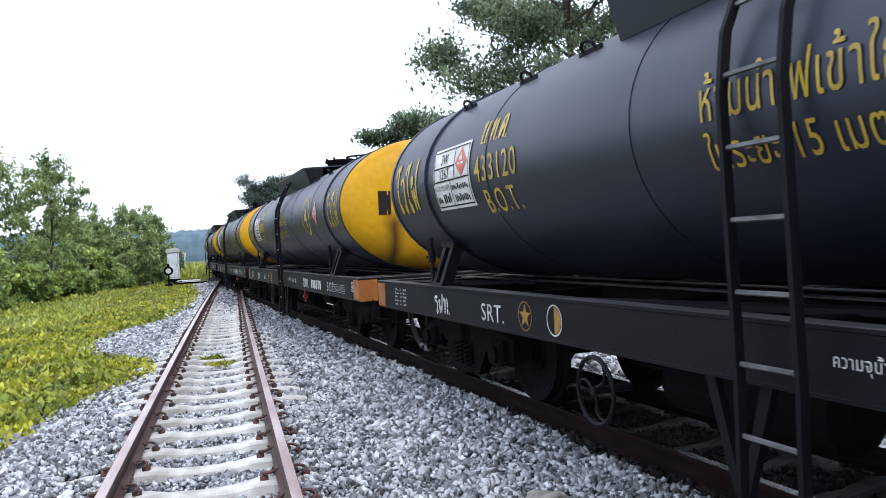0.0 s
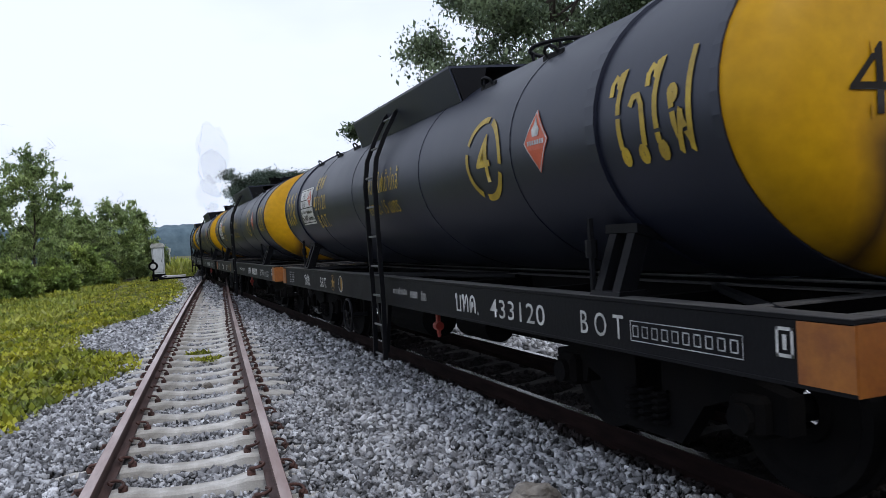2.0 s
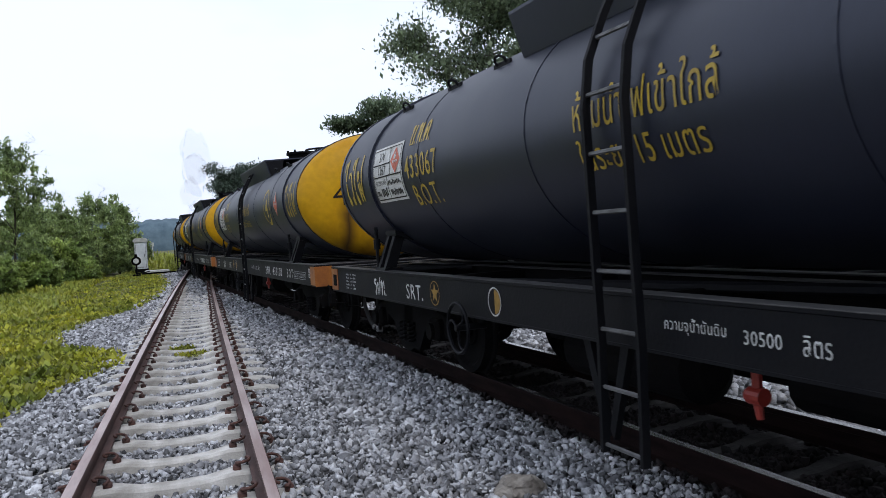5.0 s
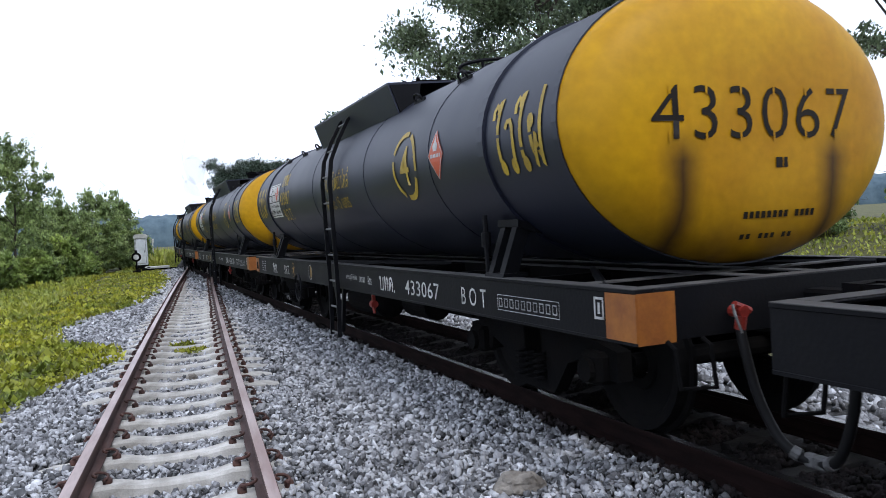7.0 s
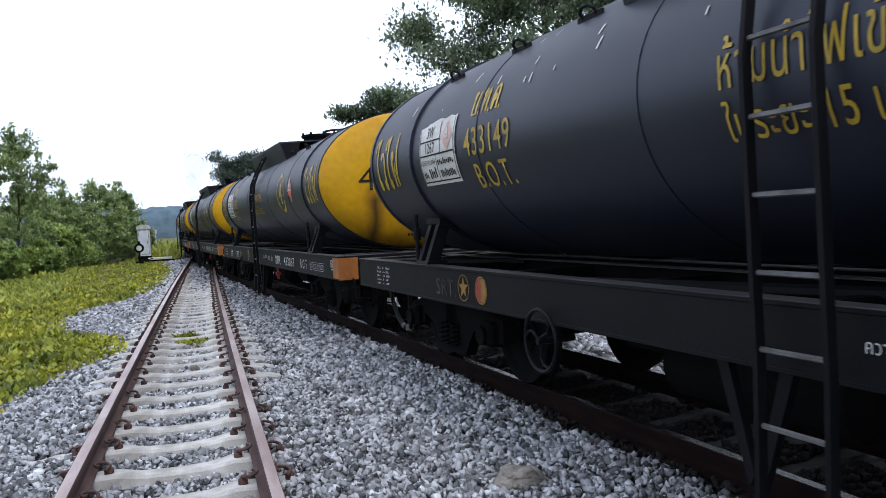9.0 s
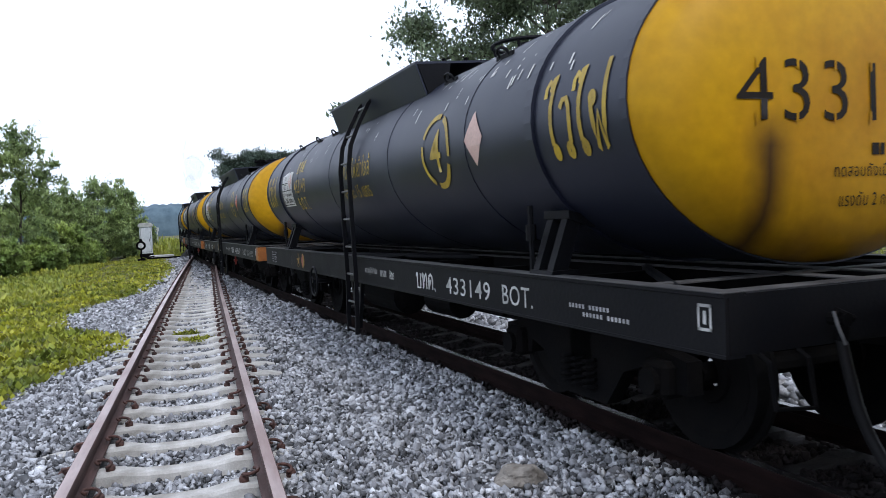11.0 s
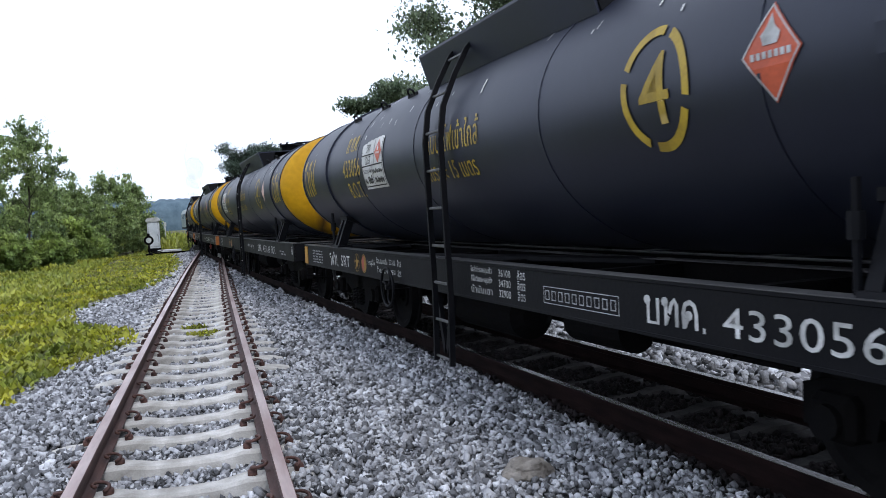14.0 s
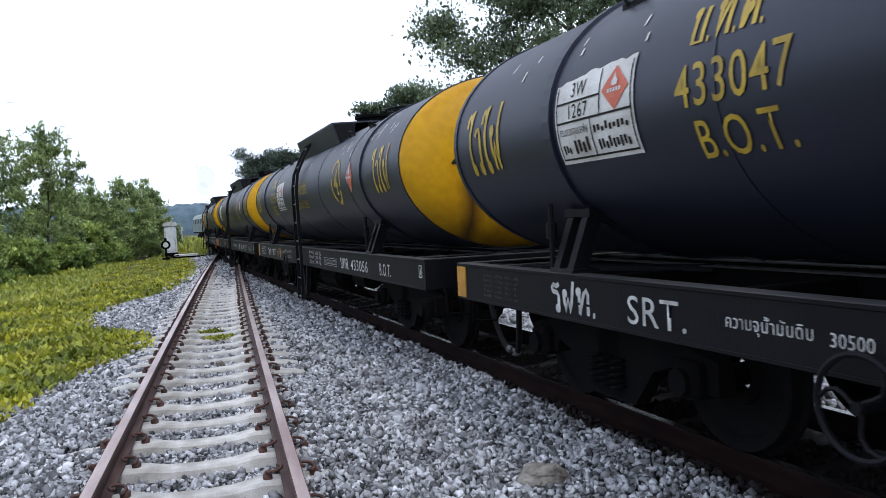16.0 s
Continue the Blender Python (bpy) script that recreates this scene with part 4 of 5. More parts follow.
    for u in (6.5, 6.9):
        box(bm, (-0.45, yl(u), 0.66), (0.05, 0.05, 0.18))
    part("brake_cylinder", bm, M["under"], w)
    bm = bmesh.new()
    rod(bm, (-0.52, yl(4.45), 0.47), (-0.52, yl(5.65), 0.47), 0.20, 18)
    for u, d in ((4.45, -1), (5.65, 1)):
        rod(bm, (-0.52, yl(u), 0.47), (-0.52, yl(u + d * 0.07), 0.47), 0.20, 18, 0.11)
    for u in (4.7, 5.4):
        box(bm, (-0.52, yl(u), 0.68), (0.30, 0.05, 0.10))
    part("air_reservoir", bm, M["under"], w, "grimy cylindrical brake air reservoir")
    if text == "a" and number != "433149":
        bm = bmesh.new()
        vu = 6.52 if number == "433067" else 6.86
        rod(bm, (-1.0, yl(vu - 0.04), 0.54), (-1.0, yl(vu + 0.04), 0.54), 0.040, 14)
        rod(bm, (-1.0, yl(vu - 0.04), 0.54), (-1.0, yl(vu - 0.065), 0.54), 0.040, 14, 0.024)
        rod(bm, (-1.0, yl(vu), 0.51), (-1.0, yl(vu + 0.01), 0.44), 0.022, 8, 0.015)
        box(bm, (-1.0, yl(vu), 0.63), (0.035, 0.045, 0.12), 0.008)
        part("release_valve", bm, M["red"], w, "red-painted release valve")
    # markings on the near flank
    def flank(name, bm, mat, label=""):
        o = part(name, bm, mat, shell, label)
        if not number or name in ("placard_print", "diamond_print", "hazard_print", "flammable_sign", "warning_upper", "warning_lower", "class_number", "class_latin", "class_thai", "number_ring"):
            o["kind"] = "stuff"
    for u in ((0.95 if number == "433149" else 1.05, 10.12) if kind == "a" else (0.48 if text == "c" else 0.55, 10.06)):
        sign = on_tank(brushed("ไวไฟ", 0.56 if kind == "b" else 0.62, 0.47, 0.036, 3 if kind == "a" and number != "433149" else 0), u, 1.65)
        flank("flammable_sign", sign, M["letter"], "tall yellow stencilled Thai word")
    ring = ring_flat(bmesh.new(), 0.29 if kind == "a" else 0.25, 0.29, 0.045, 4, 0.35)
    flank("number_ring", on_tank(ring, four, 1.865), M["letter"])
    flank("ring_numeral", on_tank(words("4", 0.22, 0.33), four - 0.11, 1.70), M["letter"], "yellow numeral four")
    dm = bmesh.new()
    dm.faces.new([dm.verts.new(c) for c in ((-0.15, 0, 0), (0, -0.19, 0), (0.15, 0, 0), (0, 0.19, 0))])
    flank("hazard_diamond", on_tank(dm, four + (0.78 if number == "433120" else 0.72), 1.885, 0.005), M[hazard], "square hazard label set on its point")
    if hazard == "hazard":
        edge = bmesh.new()
        for a, b in (((-1, 0), (0, -1)), ((0, -1), (1, 0)), ((1, 0), (0, 1)), ((0, 1), (-1, 0))):
            f = [(a[0] * 0.145, a[1] * 0.185), (b[0] * 0.145, b[1] * 0.185), (b[0] * 0.136, b[1] * 0.174), (a[0] * 0.136, a[1] * 0.174)]
            edge.faces.new([edge.verts.new((*p, 0)) for p in f])
        flame = [(-0.035, 0.03), (0.035, 0.03), (0.05, 0.07), (0.02, 0.10), (0.0, 0.15), (-0.02, 0.10), (-0.05, 0.07)]
        edge.faces.new([edge.verts.new((*p, 0)) for p in flame])
        for k in range(7):
            x = -0.10 + 0.03 * k
            edge.faces.new([edge.verts.new((*p, 0)) for p in ((x, -0.02), (x + 0.02, -0.02), (x + 0.02, 0.008), (x, 0.008))])
        flank("hazard_print", on_tank(edge, four + (0.78 if number == "433120" else 0.72), 1.885, 0.009), M["white"], "white flame and border")
    # placard and class letters
    pu, tu = (((2.04, 2.90) if number == "433067" else (2.12, 3.00)) if kind == "a" else (1.83, 2.94)) if placard_first else (3.41, 2.62)
    pw = 0.72 if number in ("433149", "433056") else 0.79
    pl, torn = bmesh.new(), random.Random(number + "torn")
    rag = 0.02 if n_torn else 0.0
    edge = [(pw * k / 16, 0.50 - rag * torn.random() - (0.035 * max(0.0, 1 - k / 7) if n_torn else 0.0)) for k in range(16, -1, -1)]
    pl.faces.new([pl.verts.new((*c, 0)) for c in [(0, 0), (pw, 0)] + edge])
    flank("placard", on_tank(pl, pu, 1.62, 0.006), M["plate"], "white dangerous goods placard" + (" with a torn upper edge" if n_torn else ""))
    k0 = pw / 0.79
    pk = bmesh.new()
    lines = [(0.02, 0.02, 0.75, 0.010), (0.02, 0.02, 0.010, 0.42), (0.765, 0.02, 0.010, 0.45), (0.02, 0.225, 0.75, 0.012), (0.02, 0.335, 0.46, 0.012), (0.475, 0.225, 0.010, 0.25), (0.375, 0.02, 0.010, 0.205)]
    if not n_torn:
        lines.append((0.02, 0.472, 0.75, 0.008))
    for x, h, count, step, tall in ((0.055, 0.055, 3, 0.030, 0.05), (0.18, 0.05, 4, 0.043, 0.075), (0.405, 0.145, 9, 0.038, 0.040), (0.43, 0.05, 9, 0.034, 0.055)):
        lines += [(x + step * k, h + 0.008 * (k % 2), step * 0.6, tall - 0.008 * (k % 3)) for k in range(count)]
    for x, y, ww, h in lines:
        pk.faces.new([pk.verts.new(c) for c in ((x * k0, y, 0), ((x + ww) * k0, y, 0), ((x + ww) * k0, y + h, 0), (x * k0, y + h, 0))])
    flank("placard_office", on_tank(words("กรมควบคุมมลพิษ", 0.30 * k0, 0.065), pu + 0.05 * k0, 1.62 + 0.14, 0.010), M["ink"])
    flank("placard_print", on_tank(pk, pu, 1.62, 0.010), M["ink"])
    flank("placard_code", on_tank(words("3W", 0.15 * k0, 0.085), pu + 0.18 * k0, 1.62 + 0.365, 0.010), M["ink"])
    flank("placard_number", on_tank(words("1267", 0.20 * k0, 0.080), pu + 0.16 * k0, 1.62 + 0.247, 0.010), M["ink"])
    dm = bmesh.new()
    dm.faces.new([dm.verts.new(c) for c in ((-0.125 * k0, 0, 0), (0, -0.115, 0), (0.125 * k0, 0, 0), (0, 0.115, 0))])
    flank("placard_diamond", on_tank(dm, pu + 0.625 * k0, 1.62 + 0.35, 0.010), M["pale"] if number == "433149" else M["hazard"])
    fl = bmesh.new()
    fl.faces.new([fl.verts.new((x * k0, h, 0)) for x, h in ((-0.022, 0.012), (0.022, 0.012), (0.030, 0.035), (0.012, 0.052), (0.0, 0.080), (-0.012, 0.052), (-0.030, 0.035))])
    for k in range(5):
        fl.faces.new([fl.verts.new((x * k0, h, 0)) for x, h in ((-0.06 + 0.026 * k, -0.02), (-0.044 + 0.026 * k, -0.02), (-0.044 + 0.026 * k, 0.0), (-0.06 + 0.026 * k, 0.0))])
    flank("diamond_print", on_tank(fl, pu + 0.625 * k0, 1.62 + 0.35, 0.013), M["plate"])
    flank("class_thai", on_tank(brushed("บ.ท.ค.", 0.46, 0.21, 0.026), tu + 0.08, 2.05), M["letter"])
    flank("class_number", on_tank(words(number, 0.70, 0.19), tu, 1.78), M["letter"])
    flank("class_latin", on_tank(words("B.O.T.", 0.54, 0.17), tu + 0.10, 1.55), M["letter"])
    flank("warning_upper", on_tank(words("ห้ามนำไฟเข้าใกล้", 1.10, 0.215), lu - 0.37, 1.81), M["letter"])
    flank("warning_lower", on_tank(words("ในระยะ 15 เมตร", 0.98, 0.165), lu - 0.37, 1.60), M["letter"])
    if fouled:
        rf = random.Random(number)
        spots = []
        for _ in range(70):
            ww = rf.uniform(0.008, 0.02)
            spots.append((rf.uniform(0.7, 10.5) if rf.random() < 0.5 else rf.gauss(9.2, 0.9), rf.uniform(0.0, 0.42), ww, ww * rf.uniform(1.2, 6)))
        o = part("bird_droppings", on_tank(bars([q for q in spots if 0.6 < q[0] < 10.6], 0), 0.0, 2.12), M["plate"], shell, "spattered white bird droppings")
        o["kind"] = "stuff"
    # markings on the near side beam
    def beam(name, bm, mat=M["white"], label=""):
        o = part(name, bm, mat, w, label)
        if name in ("owner_thai", "class_thai", "stencil_strip", "print_block", "jacking_mark") or not number:
            o["kind"] = "stuff"
    if text == "a":
        if p_thai:
            beam("owner_thai", on_beam(brushed("รฟท.", 0.38, 0.17, 0.024, 4), p_thai, 0.74))
        beam("owner_latin", on_beam(words("SRT.", 0.40, 0.13), p_owner, 0.75), M["white"] if p_thai else M["shaded_faded"])
        beam("capacity_note", on_beam(words("ความจุน้ำมันดิบ", 0.40, 0.08), cu, 0.80))
        beam("capacity_litres", on_beam(words("30500", 0.20, 0.06), cu + 0.5, 0.80))
        beam("capacity_unit", on_beam(words("ลิตร", 0.13, 0.08), cu + 0.8, 0.79))
    elif text == "c":
        beam("owner_thai", on_beam(brushed("รฟท.", 0.53, 0.19, 0.030, 4), 1.57, 0.74))
        beam("owner_latin", on_beam(words("SRT.", 0.48, 0.15), 2.41, 0.745))
        beam("capacity_note", on_beam(words("ความจุน้ำมันดิบ", 0.48, 0.09), cu, 0.79))
        beam("capacity_litres", on_beam(words("30500", 0.19, 0.055), cu + 0.56, 0.80))
        beam("capacity_unit", on_beam(words("ลิตร", 0.12, 0.08), cu + 0.82, 0.79))
    else:
        beam("owner_thai", on_beam(brushed("รฟท.", 0.44, 0.17, 0.020, 4), 1.50, 0.75))
        beam("owner_latin", on_beam(words("SRT", 0.40, 0.13), 2.08, 0.76))
        beam("capacity_note", on_beam(words("ความจุน้ำมัน", 0.26, 0.08), cu, 0.81))
        for k, (name, val) in enumerate((("อ๊อกเทนเบนซิน", "33100"), ("ก๊าด.เจพี.4", "32300"))):
            beam("capacity_note", on_beam(words(name, 0.36, 0.065), cu + 0.32, 0.855 - 0.095 * k))
            beam("capacity_litres", on_beam(words(val, 0.18, 0.05), cu + 0.75, 0.855 - 0.095 * k))
            beam("capacity_unit", on_beam(words("ลิตร", 0.10, 0.065), cu + 1.0, 0.85 - 0.095 * k))
        for k, (name, val) in enumerate((("โซล่าดีเซลหมุนเร็ว", "36100"), ("ขี้โลดีเซลหมุนช้า", "34700"), ("น้ำมันเตา", "32900"))):
            beam("capacity_note", on_beam(words(name, 0.36, 0.06), 5.98, 0.885 - 0.07 * k))
            beam("capacity_litres", on_beam(words(val, 0.18, 0.05), 6.45, 0.885 - 0.07 * k))
            beam("capacity_unit", on_beam(words("ลิตร", 0.11, 0.06), 6.73, 0.882 - 0.07 * k))
    if c1:
        star = bmesh.new()
        star.faces.new([star.verts.new(((0.085 if k % 2 == 0 else 0.036) * math.sin(math.pi * k / 5), (0.085 if k % 2 == 0 else 0.036) * math.cos(math.pi * k / 5), 0)) for k in range(10)])
        beam("star", on_beam(star, c1, 0.83), M["faded"], "yellow star")
        beam("star_ring", on_beam(ring_flat(bmesh.new(), 0.10, 0.10, 0.007, 0), c1, 0.83), M["faded"])
        beam("half_disc", on_beam(disc_flat(bmesh.new(), 0.085, 0.085, a0=-math.pi / 2, a1=math.pi / 2), c2, 0.83), M["faded"])
        beam("half_disc", on_beam(disc_flat(bmesh.new(), 0.085, 0.085, a0=math.pi / 2, a1=1.5 * math.pi), c2, 0.83), M["red"] if text != "a" or number == "433149" else M["frame"])
        beam("disc_ring", on_beam(ring_flat(bmesh.new(), 0.10, 0.10, 0.010, 14, cut=0.12), c2, 0.83), M["white" if number in ("433067", "433120") else "faded"])
    beam("class_thai", on_beam(brushed("บทค.", 0.45, 0.165, 0.024, 5), nu, 0.755), label="white stencilled class letters")
    beam("class_number", on_beam(words(number, 0.80, 0.13), num, 0.755), label="white stencilled wagon number")
    beam("class_latin", on_beam(words("B.O.T." if text != "a" else "BOT." if number == "433149" else "B O T", 0.42, 0.13), bu, 0.755))
    fine = [(0.0, 0.0, 0.80, 0.005), (0.0, 0.10, 0.80, 0.005), (0.0, 0.0, 0.005, 0.105), (0.795, 0.0, 0.005, 0.105)] + [q for k in range(10) for q in ((0.02 + 0.078 * k, 0.022, 0.05, 0.007), (0.02 + 0.078 * k, 0.075, 0.05, 0.007), (0.02 + 0.078 * k, 0.022, 0.007, 0.06), (0.063 + 0.078 * k, 0.022, 0.007, 0.06))]
    if number == "433149":
        fine = [(0.034 * (k % 13) + 0.14 * (k // 13), 0.05 - 0.042 * (k // 13), 0.021, 0.024) for k in range(26) if k % 7 != 5]
    strip_at = 10.2 if number == "433149" else (10.1 if number == "433120" else 9.92) if text == "a" else 7.08
    beam("stencil_strip", on_beam(bars(fine, 0), strip_at, 0.76), M["faded_white"], label="boxed row of small white marks" if number != "433149" else "faded row of small white marks")
    rp = random.Random(len(number) + ord(text))
    tiny = []
    for row in range(5):
        for x0, n in ((0.0, 7), (0.17, 4), (0.27, 6)) if text == "a" else ((0.0, 9), (0.20, 8), (0.38, 6), (0.52, 4)):
            for k in range(n - rp.randint(0, 2)):
                tiny.append((x0 + 0.019 * k, 0.037 * row, 0.013, 0.020 if rp.random() < 0.6 else 0.010))
    beam("print_block", on_beam(bars(tiny, 0), 0.62 if text == "a" else 0.52, 0.745), M["shaded_faded"] if text == "c" else M["faded_white"], label="block of tiny white print")
    beam("jacking_mark", on_beam(bars([(0, 0, 0.09, 0.014), (0, 0.106, 0.09, 0.014), (0, 0, 0.014, 0.12), (0.076, 0, 0.014, 0.12), (0.035, 0.03, 0.02, 0.06)], 0), 11.08 if orange_rear else 11.28, 0.80))
    bogies = [bogie(w, yl(1.68)), bogie(w, yl(LONG - 1.68))]
    coupler(w, True, text == "a" and number != "433149")
    coupler(w, False, False)
    return w, [ws for _, sets in bogies for ws in sets]


TRAIN = []
FRONT = 8.65
PLAN = [(-3, "", "b", "b", "hazard", False, False), (-2, "", "b", "b", "hazard", False, False), (-1, "", "a", "a", "hazard", False, False), (0, "", "a", "a", "hazard", True, True), (1, "433120", "a", "a", "hazard", True, True),
        (2, "433067", "a", "a", "hazard", True, True), (3, "433149", "a", "a", "pale", False, False), (4, "433056", "b", "b", "hazard", True, False), (5, "433047", "b", "c", "hazard", True, False)]
for n, number, kind, text, hazard, orange_a, orange_b in PLAN:
    thing, axles = wagon(number, kind, text, hazard, orange_a, orange_b, n != 4, n == 3, n > 2)
    TRAIN.append((thing, axles, FRONT - (n - 1) * PITCH + (0.06 if n == 5 else 0.0)))


# ---- the engine far up the train ----
def engine():
    e = new("diesel_engine")
    tagged(e, "pale green diesel engine heading the tank train", "locomotive")
    bm = bmesh.new()
    prism(bm, [(-1.30, 1.05), (1.30, 1.05), (1.32, 2.8), (1.10, 3.25), (0.55, 3.45), (-0.55, 3.45), (-1.10, 3.25), (-1.32, 2.8)], "y", -6.4, 6.4)
    part("body", bm, M["loco"], e)
    bm = bmesh.new()
    box(bm, (0, 0, 0.98), (2.5, 13.0, 0.24), 0.02)
    box(bm, (0, 0, 0.62), (1.9, 4.0, 0.5), 0.08)
    part("underframe", bm, M["under"], e)
    for k in range(5):
        for s in (-1, 1):
            bm = bmesh.new()
            box(bm, (s * 1.325, -4.6 + 2.3 * k, 2.45), (0.02, 0.9, 0.6), 0.004)
            part("window", bm, M["glass"], e)
    for s in (-0.5, 0.5):
        bm = bmesh.new()
        box(bm, (s, -6.41, 2.6), (0.7, 0.02, 0.6), 0.004)
        part("window", bm, M["glass"], e)
    bm = bmesh.new()
    rod(bm, (0, 1.5, 3.40), (0, 1.5, 3.62), 0.2, 12)
    part("exhaust", bm, M["under"], e)
    axles = []
    for y in (-4.0, 4.0):
        axles += bogie(e, y)[1]
    return e, axles


def puff(seed):
    """A ragged ball of smoke."""
    bm = bmesh.new()
    bmesh.ops.create_icosphere(bm, subdivisions=3, radius=1.0)
    for v in bm.verts:
        v.co *= 1 + 0.45 * noise.noise(v.co * 1.5 + Vector((seed * 7.0, 0, 0))) + 0.2 * noise.noise(v.co * 4 + Vector((0, seed * 3.0, 0)))
    return bm


def plume():
    """Thin brown-grey exhaust over the engine, leaning back along the train."""
    w = new("exhaust_smoke")
    tagged(w, "thin brown-grey exhaust smoke rising over the engine", "smoke", kind="stuff")
    rr = random.Random(17)
    for k in range(4):
        f = k / 3
        p = part("puff", puff(k), M["smoke"], w, smooth=True)
        size = 0.55 + 0.75 * f + rr.uniform(0, 0.2)
        p.matrix_basis = Matrix.Translation((0.5 * f + rr.gauss(0, 0.15), -1.2 * f, 0.6 + 5.6 * f)) @ Matrix.Diagonal((size, size, size * 1.7, 1))
    return w


thing, axles = engine()
smoke = plume()
TRAIN.append((thing, axles, FRONT + 4 * PITCH + 15.0))


# ---- verge: low ground cover and tall weeds ----
def blades(seed, places, size, upright, wide=0.45, loose=0.22):
    """Small pointed leaves at the given places, joined. upright: 0 lies flat, 1 stands."""
    r = np.random.RandomState(seed)
    P = np.asarray(places)
    n = len(P)
    a = r.uniform(0, 2 * math.pi, n)
    tilt = np.clip(r.normal(upright, loose, n), -0.9 if loose > 0.4 else 0.05, 1.2) * math.pi / 2
    s = size * np.exp(r.normal(0, 0.3, n))
    d = np.stack([np.cos(a) * np.cos(tilt), np.sin(a) * np.cos(tilt), np.sin(tilt)], 1)
    side = np.stack([-np.sin(a), np.cos(a), r.uniform(-0.4, 0.4, n)], 1)
    side /= np.linalg.norm(side, axis=1)[:, None]
    w = (s * wide)[:, None] * side * 0.5
    tip, mid = d * s[:, None], d * (s * 0.45)[:, None]
    V = np.stack([P, P + mid + w, P + tip, P + mid - w], 1).reshape(-1, 3)
    F = np.arange(4 * n).reshape(n, 4)
    return sheet_mesh("leaves", V, F)


r = np.random.RandomState(5)
cover = []
for (y0, y1, n) in ((5.0, 12.0, 26000), (12.0, 24.0, 40000), (24.0, 50.0, 34000)):
    for a, b, c in zip(r.uniform(y0, y1, n), r.uniform(0, 1, n) ** 1.15, r.uniform(0, 1, n)):
        left = ballast_left(a)
        x = left + 0.1 - b * (3.2 + 0.16 * a)
        lump = noise.noise((x * 1.1, a * 1.1, 7.0))
        if x > left + 0.08 - 0.3 * (lump + 0.2) and c > 0.15:
            continue
        if lump < -0.30 and c > 0.3:
            continue
        cover.append((x, a, level(x, a) + 0.04 * c + 0.12 * max(0.0, lump)))
turf = new("ground_cover", blades(21, cover, 0.070, 0.45, 0.75, 0.32))
turf.data.materials.append(M["grass"])
tagged(turf, "low yellow-green creeping ground cover on the verge", "grass", kind="stuff")
tuft = []
for (cx, cy, rad) in ((0.12, 11.4, 0.25), (-0.05, 12.1, 0.18)):
    for _ in range(260):
        q, d = r.uniform(0, 6.28), rad * r.uniform(0, 1) ** 0.6
        tuft.append((cx + d * math.cos(q), cy + 0.7 * d * math.sin(q), -0.21 + 0.02 * r.uniform()))
weeds_in = new("weed_patch", blades(22, tuft, 0.05, 0.5, 0.7))
weeds_in.data.materials.append(M["grass"])
tagged(weeds_in, "small yellow-green weeds growing between the sleepers", "weeds", kind="stuff")
tall = []
for _ in range(80000):
    y = r.uniform(20, 58)
    x = -3.6 - 0.055 * (y - 22) - r.uniform(0, 1) ** 1.3 * 11
    tall.append((x, y, level(x, y) + r.uniform(0, 0.25) * max(0.0, 0.3 + noise.noise((x * 0.6, y * 0.6, 2.0)))))
for _ in range(26000):
    y = r.uniform(6, 40)
    x = line_two(y) + 9.5 + r.uniform(0, 1) * 16
    tall.append((x, y, level(x, y)))
for _ in range(6000):
    y = r.uniform(50, 75)
    x = -0.9 - r.uniform(0, 1) * 3.5
    tall.append((x, y, level(x, y)))
wd = new("tall_grass", blades(23, tall, 0.115, 0.45, 0.55, 0.35))
wd.data.materials.append(M["weed"])
tagged(wd, "tall green grass and weeds along the verge", "grass", kind="stuff")


far = []
for _ in range(9000):
    y = r.uniform(56, 120)
    x = line_one(y) - 2.3 - r.uniform(0, 1) * 7
    far.append((x, y, level(x, y) + r.uniform(0, 0.5) * max(0.0, 0.4 + noise.noise((x * 0.5, y * 0.3, 7.0)))))
fw = new("tall_grass", blades(24, far, 0.42, 0.6, 0.25))
fw.data.materials.append(M["weed"])
tagged(fw, "rank green weeds beside the line far ahead", "grass", kind="stuff")


